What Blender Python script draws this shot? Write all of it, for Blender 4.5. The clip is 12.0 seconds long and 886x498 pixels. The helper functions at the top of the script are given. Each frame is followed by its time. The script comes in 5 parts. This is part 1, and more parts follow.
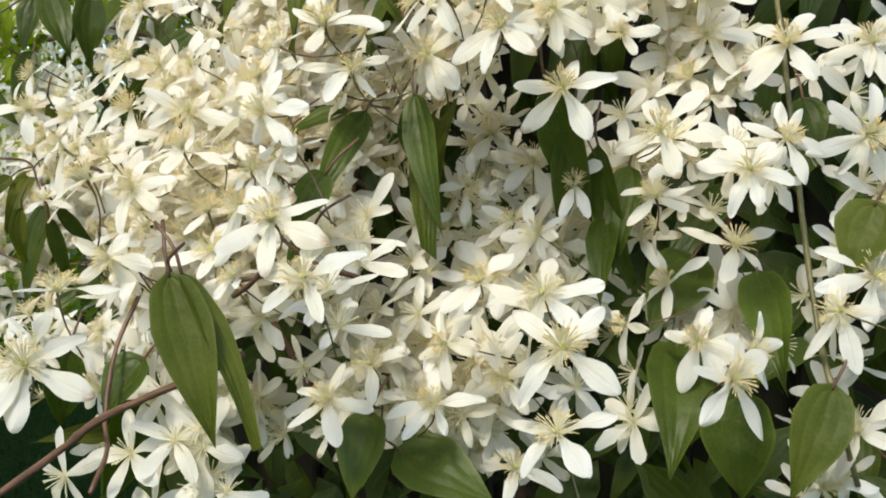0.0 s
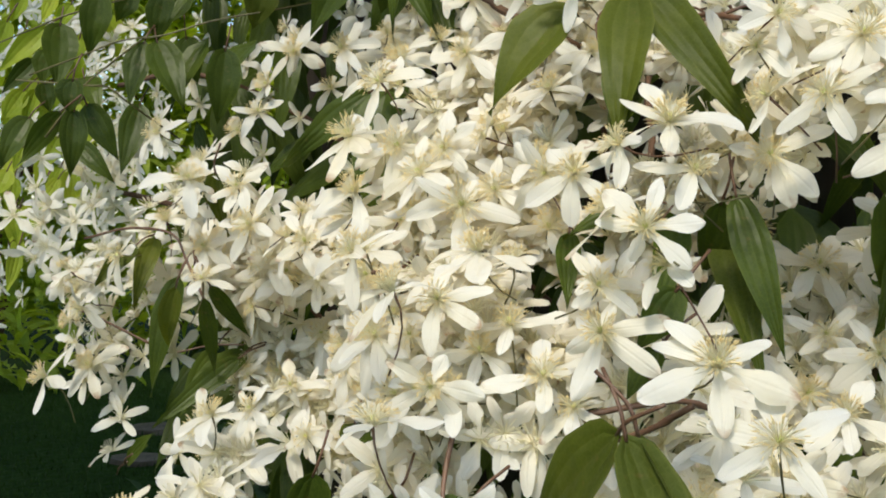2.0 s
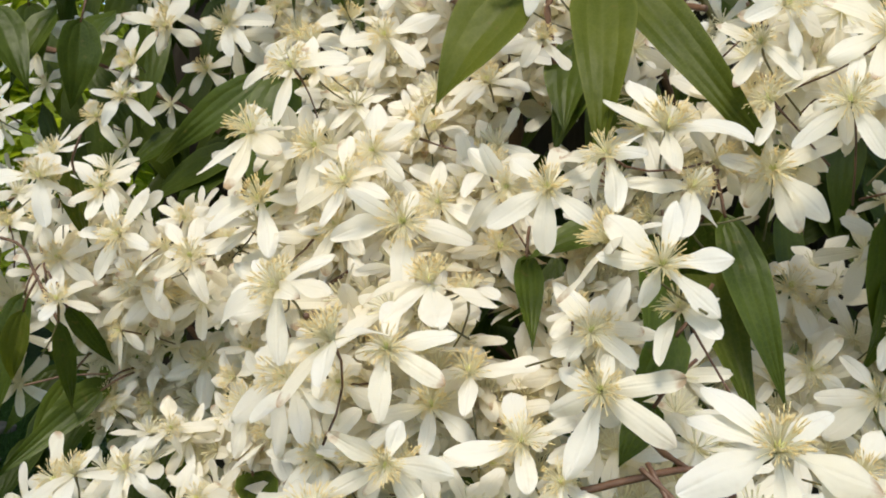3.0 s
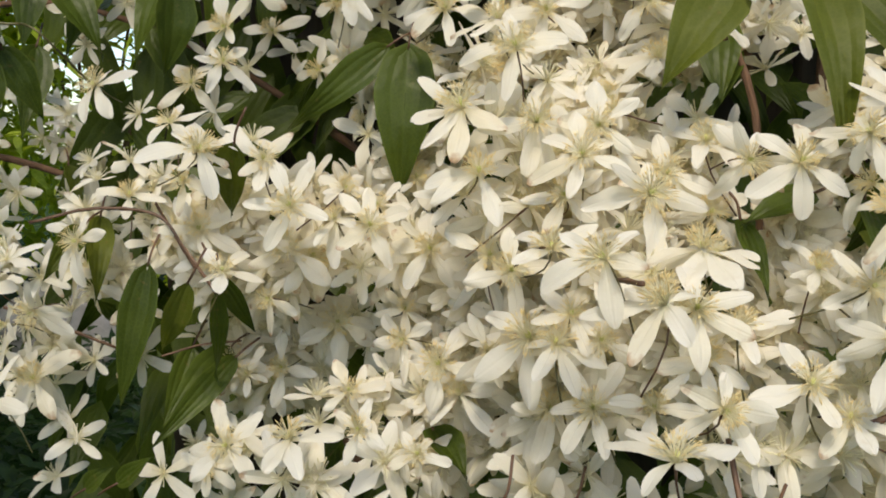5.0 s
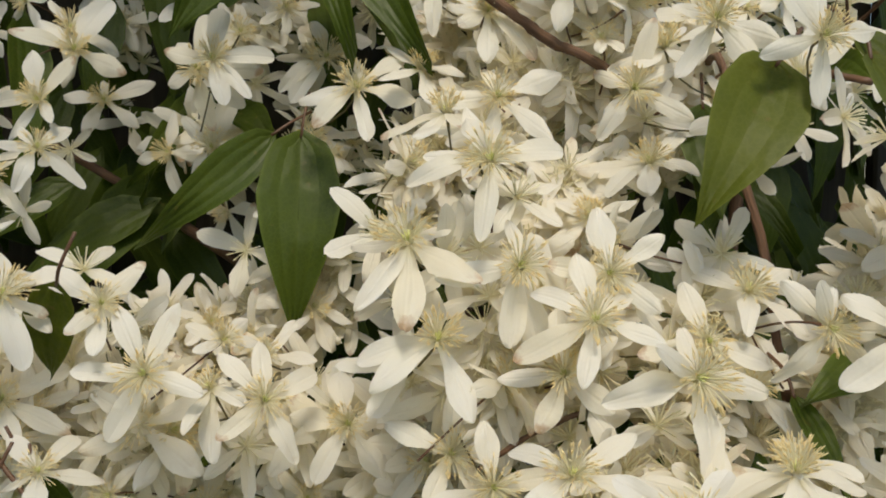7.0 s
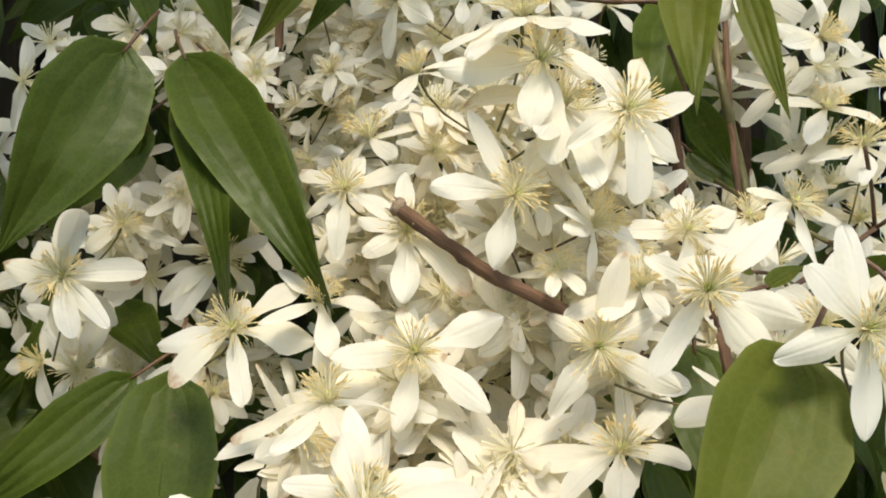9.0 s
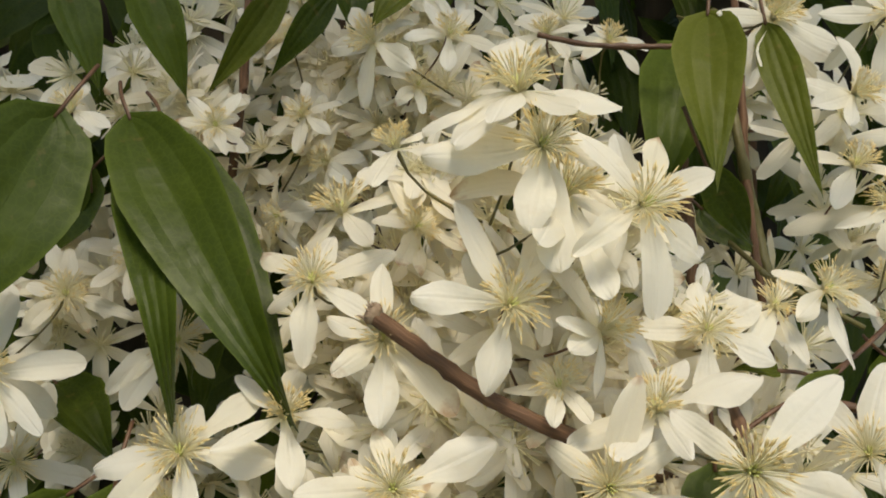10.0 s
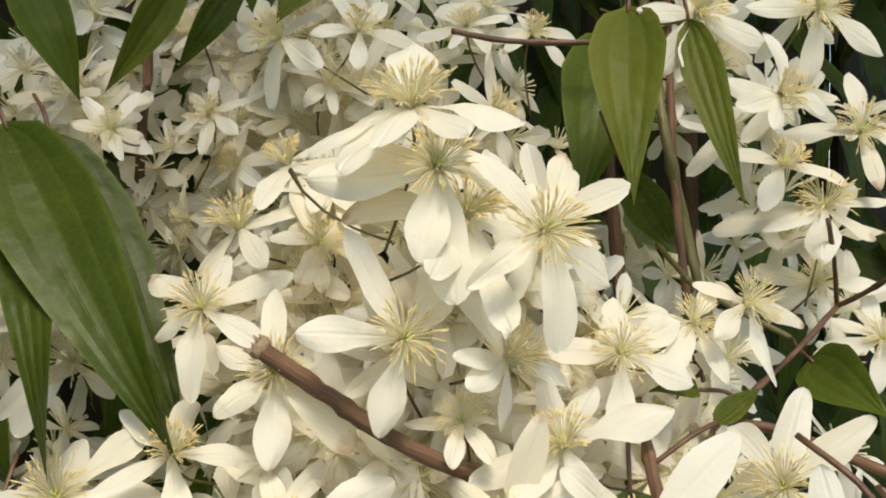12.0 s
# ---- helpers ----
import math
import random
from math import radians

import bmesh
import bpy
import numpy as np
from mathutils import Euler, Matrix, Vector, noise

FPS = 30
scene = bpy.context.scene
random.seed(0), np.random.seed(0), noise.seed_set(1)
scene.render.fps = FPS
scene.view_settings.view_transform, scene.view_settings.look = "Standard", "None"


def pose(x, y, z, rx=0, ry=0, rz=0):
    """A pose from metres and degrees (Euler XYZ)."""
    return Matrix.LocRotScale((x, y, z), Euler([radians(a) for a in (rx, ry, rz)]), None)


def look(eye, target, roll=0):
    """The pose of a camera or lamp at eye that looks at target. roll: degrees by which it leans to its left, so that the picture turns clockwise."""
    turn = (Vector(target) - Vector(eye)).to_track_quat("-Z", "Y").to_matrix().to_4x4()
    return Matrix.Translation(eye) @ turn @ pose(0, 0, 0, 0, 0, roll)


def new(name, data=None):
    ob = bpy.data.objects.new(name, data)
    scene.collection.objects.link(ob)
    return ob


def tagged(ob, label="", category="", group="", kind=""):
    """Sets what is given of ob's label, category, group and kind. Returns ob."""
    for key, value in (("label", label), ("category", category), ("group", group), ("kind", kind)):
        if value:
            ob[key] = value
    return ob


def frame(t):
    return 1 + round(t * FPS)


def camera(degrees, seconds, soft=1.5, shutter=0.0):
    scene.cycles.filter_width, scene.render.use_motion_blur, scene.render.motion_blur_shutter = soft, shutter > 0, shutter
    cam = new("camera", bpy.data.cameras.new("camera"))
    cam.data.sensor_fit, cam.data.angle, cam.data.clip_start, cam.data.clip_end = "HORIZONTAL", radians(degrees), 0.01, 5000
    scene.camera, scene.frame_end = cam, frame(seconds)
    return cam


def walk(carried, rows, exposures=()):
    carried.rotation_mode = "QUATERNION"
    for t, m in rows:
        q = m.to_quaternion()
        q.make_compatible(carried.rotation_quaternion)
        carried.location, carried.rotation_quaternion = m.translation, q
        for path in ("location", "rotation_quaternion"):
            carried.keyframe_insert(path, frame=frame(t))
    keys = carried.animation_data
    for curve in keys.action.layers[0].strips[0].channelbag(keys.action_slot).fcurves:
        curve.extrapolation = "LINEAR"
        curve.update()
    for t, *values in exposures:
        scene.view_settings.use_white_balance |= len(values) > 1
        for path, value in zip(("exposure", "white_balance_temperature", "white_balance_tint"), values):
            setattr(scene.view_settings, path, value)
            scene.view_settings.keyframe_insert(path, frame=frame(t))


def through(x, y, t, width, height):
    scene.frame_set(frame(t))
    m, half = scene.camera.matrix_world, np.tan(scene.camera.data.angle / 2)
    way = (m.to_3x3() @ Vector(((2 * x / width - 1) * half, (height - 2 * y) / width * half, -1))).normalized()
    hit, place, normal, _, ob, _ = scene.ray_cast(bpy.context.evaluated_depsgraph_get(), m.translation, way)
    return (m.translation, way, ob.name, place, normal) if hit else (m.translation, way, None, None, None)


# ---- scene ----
cam = camera(52.6, 12.0, soft=1.9)
METRES, EYE, TILT, LEAN, TURN = 0.9, 1.3, -4.0, 0.0, 0.0
ROWS = [
    (0.0, 0.0, 0.0, 0.0, 0.0, 0.0, -0.0),
    (0.5, -0.0539, -0.0014, 0.007, -0.68, 2.18, -0.72),
    (1.0, -0.1384, 0.0001, 0.0255, -4.78, 2.04, 0.87),
    (1.5, -0.1846, 0.017, 0.0322, -5.42, 0.92, 0.41),
    (2.0, -0.1858, 0.0609, 0.0396, -3.71, 2.1, -0.94),
    (2.5, -0.1895, 0.109, 0.0533, -9.27, 1.81, -1.06),
    (2.7, -0.2014, 0.1284, 0.0604, -12.15, 1.49, -0.05),
    (4.3, -0.2781, 0.1726, 0.0522, -15.63, -0.53, -2.89),
    (4.5, -0.314, 0.1739, 0.0576, -18.15, -0.93, -2.1),
    (5.0, -0.3902, 0.1698, 0.0723, -21.9, -2.41, 0.82),
    (5.5, -0.4136, 0.1896, 0.0823, -20.62, -2.66, 1.24),
    (6.0, -0.3884, 0.2327, 0.0886, -20.42, -2.78, 0.89),
    (6.5, -0.3717, 0.291, 0.1073, -26.16, -2.44, 0.98),
    (7.0, -0.3701, 0.3207, 0.1241, -32.79, -0.2, 1.61),
    (7.2, -0.3657, 0.3341, 0.1287, -33.82, 0.36, 0.57),
    (8.8, -0.2935, 0.3799, 0.1865, -32.51, 5.94, 1.44),
    (9.0, -0.2856, 0.3863, 0.1923, -32.65, 5.78, 1.42),
    (9.5, -0.2717, 0.3962, 0.2134, -33.19, 5.83, 1.92),
    (10.0, -0.2622, 0.4193, 0.2352, -33.56, 4.41, 1.51),
    (10.5, -0.2467, 0.4422, 0.2465, -33.65, 4.1, 2.37),
    (11.0, -0.2367, 0.4627, 0.2529, -34.65, 2.57, 2.03),
    (11.5, -0.2256, 0.4592, 0.2614, -36.41, 2.56, 1.93),
    (12.0, -0.2368, 0.4218, 0.2526, -35.82, 2.06, 2.4),
]
walk(cam, [(t, pose(0, 0, EYE, TILT, LEAN, TURN) @ pose(METRES * x, METRES * y, METRES * z, 90 + pitch, roll, yaw)) for t, x, y, z, yaw, pitch, roll in ROWS],
     [(0.0, 0.52, 6700, 4), (1.0, 0.66, 6750, 4), (2.0, 0.38, 6750, 4), (2.6, 0.42, 6800, 5), (4.4, 0.38, 6950, 7), (5.5, 0.04, 7250, 8), (6.0, 0.0, 7200, 8), (7.0, 0.0, 7100, 7), (9.0, 0.54, 7150, 5), (10.0, 0.08, 7500, 5), (11.0, 0.08, 7450, 4), (11.6, 0.08, 7450, 4), (12.0, 0.36, 7350, 5)])

import itertools

# ---- light ----
world = bpy.data.worlds.new("sky")
scene.world = world
world.use_nodes = True
wn = world.node_tree.nodes
sky = wn.new("ShaderNodeTexSky")
sky.sky_type, sky.sun_disc = "NISHITA", False
SUN_ELEVATION, SUN_TURN = 54, 208        # degrees; the turn is clockwise from the y axis
sky.sun_elevation, sky.sun_rotation = radians(SUN_ELEVATION), radians(SUN_TURN)
world.node_tree.links.new(sky.outputs[0], wn["Background"].inputs[0])
wn["Background"].inputs[1].default_value = 0.20
sun = new("sun", bpy.data.lights.new("sun", "SUN"))
sun.data.energy, sun.data.angle, sun.data.color = 2.7, radians(15), (1.0, 0.92, 0.80)
ce = math.cos(radians(SUN_ELEVATION))
SUN_FROM = Vector((ce * math.sin(radians(SUN_TURN)), ce * math.cos(radians(SUN_TURN)), math.sin(radians(SUN_ELEVATION))))
sun.matrix_world = look(SUN_FROM * 10, (0, 0, 0))


# ---- materials ----
def material(name):
    m = bpy.data.materials.new(name)
    m.use_nodes = True
    t = m.node_tree
    t.nodes.clear()
    return m, t


def node(t, kind, **values):
    n = t.nodes.new(kind)
    for key, value in values.items():
        n.inputs[key.replace("_", " ")].default_value = value
    return n


def ramp(t, source, *stops):
    n = t.nodes.new("ShaderNodeValToRGB")
    while len(n.color_ramp.elements) < len(stops):
        n.color_ramp.elements.new(0.5)
    for e, (p, c) in zip(n.color_ramp.elements, stops):
        e.position, e.color = p, (*c, 1)
    t.links.new(source, n.inputs[0])
    return n.outputs[0]


def mixed(t, fac, a, b, mode="MIX"):
    n = t.nodes.new("ShaderNodeMix")
    n.data_type, n.blend_type = "RGBA", mode
    for slot, v in ((0, fac), (6, a), (7, b)):
        if isinstance(v, bpy.types.NodeSocket):
            t.links.new(v, n.inputs[slot])
        else:
            n.inputs[slot].default_value = v if slot == 0 else (*v, 1)
    return n.outputs[2]


def sums(t, op, a, b=0.0):
    n = t.nodes.new("ShaderNodeMath")
    n.operation = op
    for slot, v in ((0, a), (1, b)):
        if isinstance(v, bpy.types.NodeSocket):
            t.links.new(v, n.inputs[slot])
        else:
            n.inputs[slot].default_value = v
    return n.outputs[0]


def noise_at(t, scale, detail=3, where=None):
    n = node(t, "ShaderNodeTexNoise", Scale=scale, Detail=detail)
    if where is not None:
        t.links.new(where, n.inputs["Vector"])
    return n.outputs["Fac"]


def uv_parts(t):
    c = t.nodes.new("ShaderNodeTexCoord")
    s = t.nodes.new("ShaderNodeSeparateXYZ")
    t.links.new(c.outputs["UV"], s.inputs[0])
    return c, s.outputs[0], s.outputs[1]


def thin_surface(m, t, color, through, rough, share, bump=None, strength=0.3, distance=0.001, coat=0.0, gloss=0.3):
    """A thin leaf or petal: a glossy front over a body that lets part of the light through."""
    p = node(t, "ShaderNodeBsdfPrincipled", Roughness=rough)
    p.inputs["Coat Weight"].default_value = coat
    p.inputs["Specular IOR Level"].default_value = gloss
    p.inputs["Coat Roughness"].default_value = 0.3
    tr = t.nodes.new("ShaderNodeBsdfTranslucent")
    mix = node(t, "ShaderNodeMixShader", Fac=share)
    out = t.nodes.new("ShaderNodeOutputMaterial")
    t.links.new(color, p.inputs["Base Color"])
    t.links.new(through, tr.inputs["Color"])
    t.links.new(p.outputs[0], mix.inputs[1])
    t.links.new(tr.outputs[0], mix.inputs[2])
    t.links.new(mix.outputs[0], out.inputs[0])
    if bump is not None:
        b = node(t, "ShaderNodeBump", Strength=strength, Distance=distance)
        t.links.new(bump, b.inputs["Height"])
        t.links.new(b.outputs[0], p.inputs["Normal"])
        t.links.new(b.outputs[0], tr.inputs["Normal"])
    return m


def petal_material(name, island=False):
    m, t = material(name)
    c, u, v = uv_parts(t)
    if island:
        rnd = t.nodes.new("ShaderNodeNewGeometry").outputs["Random Per Island"]
    else:
        rnd = t.nodes.new("ShaderNodeObjectInfo").outputs["Random"]
    fine = 1.0 if island else 0.025      # single petals are modelled one unit long
    shift = t.nodes.new("ShaderNodeVectorMath")
    t.links.new(c.outputs["Object"], shift.inputs[0])
    t.links.new(sums(t, "MULTIPLY", rnd, 30.0), shift.inputs[1])
    at = shift.outputs[0]
    tone = ramp(t, rnd, (0.0, (0.90, 0.885, 0.83)), (0.55, (0.90, 0.892, 0.865)), (1.0, (0.88, 0.845, 0.745)))
    base = ramp(t, u, (0.0, (0.93, 0.91, 0.68)), (0.22, (0.98, 0.97, 0.92)), (1.0, (1, 1, 1)))
    col = mixed(t, 1.0, tone, base, "MULTIPLY")
    stain = noise_at(t, 130 * fine, 4, at)
    col = mixed(t, sums(t, "MULTIPLY", ramp(t, stain, (0.62, (0, 0, 0)), (0.78, (1, 1, 1))), 0.25), col, (0.62, 0.47, 0.26))
    # a few petals wither brown at the tip
    old = ramp(t, rnd, (0.84, (0, 0, 0)), (0.88, (1, 1, 1)))
    tip = ramp(t, sums(t, "MULTIPLY", sums(t, "ADD", u, sums(t, "MULTIPLY", noise_at(t, 260 * fine, 4, at), 0.5)), 0.667), (0.73, (0, 0, 0)), (0.83, (1, 1, 1)))
    col = mixed(t, sums(t, "MULTIPLY", sums(t, "MULTIPLY", old, tip), 0.7), col, (0.45, 0.25, 0.11))
    # long ridges that run out to the tip
    ridge = sums(t, "SINE", sums(t, "MULTIPLY", v, 34.0))
    soft = noise_at(t, 700 * fine, 2, at)
    crease = ramp(t, sums(t, "ABSOLUTE", sums(t, "SUBTRACT", v, 0.5)), (0.0, (0, 0, 0)), (0.10, (1, 1, 1)))
    wide = noise_at(t, 150 * fine, 2, at)
    height = sums(t, "ADD", sums(t, "ADD", sums(t, "MULTIPLY", ridge, 0.06), sums(t, "MULTIPLY", soft, 0.5)), sums(t, "ADD", sums(t, "MULTIPLY", crease, 0.8), sums(t, "MULTIPLY", wide, 2.0)))
    glow = mixed(t, 1.0, col, (1.0, 0.92, 0.71), "MULTIPLY")
    return thin_surface(m, t, col, glow, 0.5, 0.50, height, 0.40, 0.0004)


def leaf_material(name, dark, light, rib, through, share, island=False, rough=0.42, gloss=0.2):
    m, t = material(name)
    c, u, v = uv_parts(t)
    if island:
        rnd = t.nodes.new("ShaderNodeNewGeometry").outputs["Random Per Island"]
    else:
        rnd = t.nodes.new("ShaderNodeObjectInfo").outputs["Random"]
    patch = noise_at(t, 45, 4, c.outputs["Object"])
    col = mixed(t, ramp(t, sums(t, "ADD", sums(t, "MULTIPLY", patch, 0.8), sums(t, "MULTIPLY", sums(t, "SUBTRACT", rnd, 0.5), 0.5)), (0.2, (0, 0, 0)), (0.7, (1, 1, 1))), dark, light)
    # three long veins and the fine net between them
    off = sums(t, "ABSOLUTE", sums(t, "SUBTRACT", v, 0.5))
    mid = ramp(t, off, (0.0, (1, 1, 1)), (0.05, (0, 0, 0)))
    side = ramp(t, sums(t, "ABSOLUTE", sums(t, "SUBTRACT", off, 0.22)), (0.0, (1, 1, 1)), (0.045, (0, 0, 0)))
    lines = sums(t, "MAXIMUM", mid, sums(t, "MULTIPLY", side, 0.7))
    net = t.nodes.new("ShaderNodeTexVoronoi")
    net.feature = "DISTANCE_TO_EDGE"
    net.inputs["Scale"].default_value = 420
    t.links.new(c.outputs["Object"], net.inputs["Vector"])
    fine = ramp(t, net.outputs["Distance"], (0.0, (1, 1, 1)), (0.14, (0, 0, 0)))
    col = mixed(t, sums(t, "MULTIPLY", lines, 0.10), col, rib)
    col = mixed(t, sums(t, "MULTIPLY", fine, 0.12), col, rib)
    edge = ramp(t, off, (0.44, (0, 0, 0)), (0.5, (1, 1, 1)))
    col = mixed(t, sums(t, "MULTIPLY", edge, 0.35), col, rib)
    blot = ramp(t, noise_at(t, 160, 3, c.outputs["Object"]), (0.68, (0, 0, 0)), (0.75, (1, 1, 1)))
    col = mixed(t, sums(t, "MULTIPLY", blot, 0.35), col, (0.16, 0.11, 0.04))
    wave = sums(t, "MULTIPLY", noise_at(t, 70, 2, c.outputs["Object"]), 2.2)
    # sunken main veins, and soft quilting where the side veins run out to the edge
    groove = ramp(t, sums(t, "MINIMUM", off, sums(t, "ABSOLUTE", sums(t, "SUBTRACT", off, 0.24))), (0.0, (0, 0, 0)), (0.10, (1, 1, 1)))
    quilt = sums(t, "SINE", sums(t, "ADD", sums(t, "MULTIPLY", sums(t, "SUBTRACT", u, sums(t, "MULTIPLY", off, 0.45)), 44.0), sums(t, "MULTIPLY", patch, 5.0)))
    height = sums(t, "ADD", sums(t, "SUBTRACT", wave, sums(t, "MULTIPLY", fine, 0.02)), sums(t, "ADD", sums(t, "MULTIPLY", groove, 0.5), sums(t, "MULTIPLY", sums(t, "MULTIPLY", quilt, groove), 0.07)))
    glow = mixed(t, 1.0, col, through, "MULTIPLY")
    return thin_surface(m, t, col, glow, rough, share, height, 0.5, 0.0012, 0.0, gloss)


def rough_material(name, stops, scale, rough=0.8, strength=0.5, distance=0.002, stretch=(1, 1, 1), along="Object", gloss=0.5):
    m, t = material(name)
    c = t.nodes.new("ShaderNodeTexCoord")
    mp = node(t, "ShaderNodeMapping", Scale=stretch)
    t.links.new(c.outputs[along], mp.inputs[0])
    fac = noise_at(t, scale, 6, mp.outputs[0])
    wide = noise_at(t, scale / 7, 3, mp.outputs[0])
    col = ramp(t, sums(t, "ADD", sums(t, "MULTIPLY", fac, 0.65), sums(t, "MULTIPLY", wide, 0.35)), *stops)
    p = node(t, "ShaderNodeBsdfPrincipled", Roughness=rough)
    p.inputs["Specular IOR Level"].default_value = gloss
    b = node(t, "ShaderNodeBump", Strength=strength, Distance=distance)
    out = t.nodes.new("ShaderNodeOutputMaterial")
    t.links.new(fac, b.inputs["Height"])
    t.links.new(b.outputs[0], p.inputs["Normal"])
    t.links.new(col, p.inputs["Base Color"])
    t.links.new(p.outputs[0], out.inputs[0])
    return m


def stamen_material(name, a, b):
    m, t = material(name)
    c = t.nodes.new("ShaderNodeTexCoord")
    col = ramp(t, noise_at(t, 500, 3, c.outputs["Object"]), (0.3, a), (0.7, b))
    return thin_surface(m, t, col, col, 0.6, 0.6)


PETAL, PETAL_MASS = petal_material("white_petal"), petal_material("white_petal_mass", True)
GREEN = ((0.033, 0.052, 0.006), (0.064, 0.090, 0.013), (0.14, 0.18, 0.03), (1.3, 1.5, 0.3), 0.25)
LEAF, LEAF_MASS = leaf_material("dark_leaf", *GREEN), leaf_material("dark_leaf_mass", *GREEN, True)
YOUNG = leaf_material("young_leaf", (0.050, 0.068, 0.007), (0.098, 0.114, 0.015), (0.18, 0.19, 0.05), (1.3, 1.4, 0.35), 0.28, rough=0.5, gloss=0.18)
SHRUB = leaf_material("shrub_leaf", (0.22, 0.30, 0.03), (0.44, 0.50, 0.08), (0.46, 0.48, 0.1), (1.6, 1.6, 0.5), 0.5, True)
FILAMENT = stamen_material("pale_filament", (0.96, 0.91, 0.70), (0.97, 0.94, 0.78))
ANTHER = stamen_material("yellow_anther", (0.95, 0.81, 0.48), (0.97, 0.88, 0.62))
PISTIL = rough_material("green_pistil", ((0.3, (0.58, 0.60, 0.20)), (0.7, (0.80, 0.79, 0.40))), 600, 0.6)
STALK = rough_material("green_stalk", ((0.3, (0.09, 0.08, 0.028)), (0.7, (0.15, 0.13, 0.05))), 200, 0.5)
WINE = rough_material("wine_brown_stem", ((0.3, (0.06, 0.028, 0.015)), (0.7, (0.15, 0.075, 0.04))), 180, 0.5)
BARK = rough_material("brown_bark", ((0.25, (0.045, 0.024, 0.014)), (0.55, (0.13, 0.068, 0.038)), (0.8, (0.27, 0.16, 0.10))), 900, 0.85, 0.8, 0.0008, (0.10, 1, 1), "UV")
TRUNK = rough_material("shrub_bark", ((0.25, (0.045, 0.024, 0.014)), (0.55, (0.13, 0.068, 0.038)), (0.8, (0.27, 0.16, 0.10))), 420, 0.85, 0.9, 0.002, (1, 1, 0.25))
CUT = rough_material("cut_wood", ((0.3, (0.17, 0.11, 0.07)), (0.7, (0.36, 0.27, 0.19))), 500, 0.9)
GRASS = rough_material("lawn_grass", ((0.3, (0.012, 0.028, 0.004)), (0.6, (0.022, 0.048, 0.007)), (0.8, (0.045, 0.068, 0.014))), 22, 0.9, 0.8, 0.03, gloss=0.08)
BLADE = rough_material("grass_blade", ((0.3, (0.018, 0.042, 0.007)), (0.7, (0.040, 0.075, 0.012))), 3, 0.6, gloss=0.1)
# board tones kept dark to stand in for shade deep in the climber
BOARD = rough_material("dark_backing_board", ((0.25, (0.024, 0.018, 0.012)), (0.6, (0.05, 0.037, 0.025)), (0.85, (0.08, 0.06, 0.042))), 40, 0.9, 0.6, 0.002, (4, 4, 0.3))
FLAG = rough_material("grey_brown_stone", ((0.3, (0.075, 0.062, 0.045)), (0.7, (0.15, 0.125, 0.095))), 14, 0.9, gloss=0.15)
IVY = leaf_material("ground_cover_leaf", (0.012, 0.028, 0.003), (0.026, 0.050, 0.006), (0.05, 0.07, 0.02), (1.2, 1.5, 0.4), 0.12, True)
# lime leaves: the sun's glow through the blades is put into the colour
SUN_LIME = leaf_material("sun_lime_leaf", (0.26, 0.33, 0.03), (0.42, 0.46, 0.05), (0.46, 0.48, 0.1), (1.4, 1.5, 0.4), 0.45)
STONE = rough_material("pale_stone", ((0.3, (0.20, 0.18, 0.15)), (0.7, (0.36, 0.33, 0.29))), 14, 0.9)
DRY = rough_material("dry_leaf", ((0.3, (0.26, 0.12, 0.05)), (0.7, (0.42, 0.22, 0.10))), 90, 0.7)


# ---- mesh helpers ----
def mesh_of(name, verts, faces, mats, slots=None, uvs=None, smooth=True):
    me = bpy.data.meshes.new(name)
    me.from_pydata(verts, [], faces)
    for m in mats:
        me.materials.append(m)
    if slots is not None:
        me.polygons.foreach_set("material_index", slots)
    if uvs is not None:
        layer = me.uv_layers.new(name="UVMap")
        idx = np.empty(len(me.loops), dtype=np.int32)
        me.loops.foreach_get("vertex_index", idx)
        layer.data.foreach_set("uv", np.asarray(uvs, dtype=np.float32)[idx].ravel())
    me.polygons.foreach_set("use_smooth", [smooth] * len(me.polygons))
    me.update()
    return me


def part(name, me, parent, m=None, label=""):
    ob = new(name, me)
    ob.parent = parent
    if m is not None:
        ob.matrix_basis = m
    return tagged(ob, label)


def grid_faces(nu, nv, start=0):
    return [(start + i * nv + j, start + (i + 1) * nv + j, start + (i + 1) * nv + j + 1, start + i * nv + j + 1) for i in range(nu - 1) for j in range(nv - 1)]


def tube(points, radii, sides=6, cap=True):
    """A bent round rod as verts and faces."""
    pts = [Vector(p) for p in points]
    verts, faces = [], []
    side = Vector((0.31, 0.52, 0.79))
    for i, p in enumerate(pts):
        d = (pts[min(i + 1, len(pts) - 1)] - pts[max(i - 1, 0)]).normalized()
        a = d.cross(side)
        a = a.normalized() if a.length > 1e-5 else d.orthogonal().normalized()
        b = d.cross(a)
        for k in range(sides):
            w = k * math.tau / sides
            verts.append(p + radii[i] * (math.cos(w) * a + math.sin(w) * b))
    for i in range(len(pts) - 1):
        for k in range(sides):
            faces.append((i * sides + k, i * sides + (k + 1) % sides, (i + 1) * sides + (k + 1) % sides, (i + 1) * sides + k))
    if cap:
        faces.append(tuple(range(sides))[::-1])
        faces.append(tuple(range((len(pts) - 1) * sides, len(pts) * sides)))
    return verts, faces


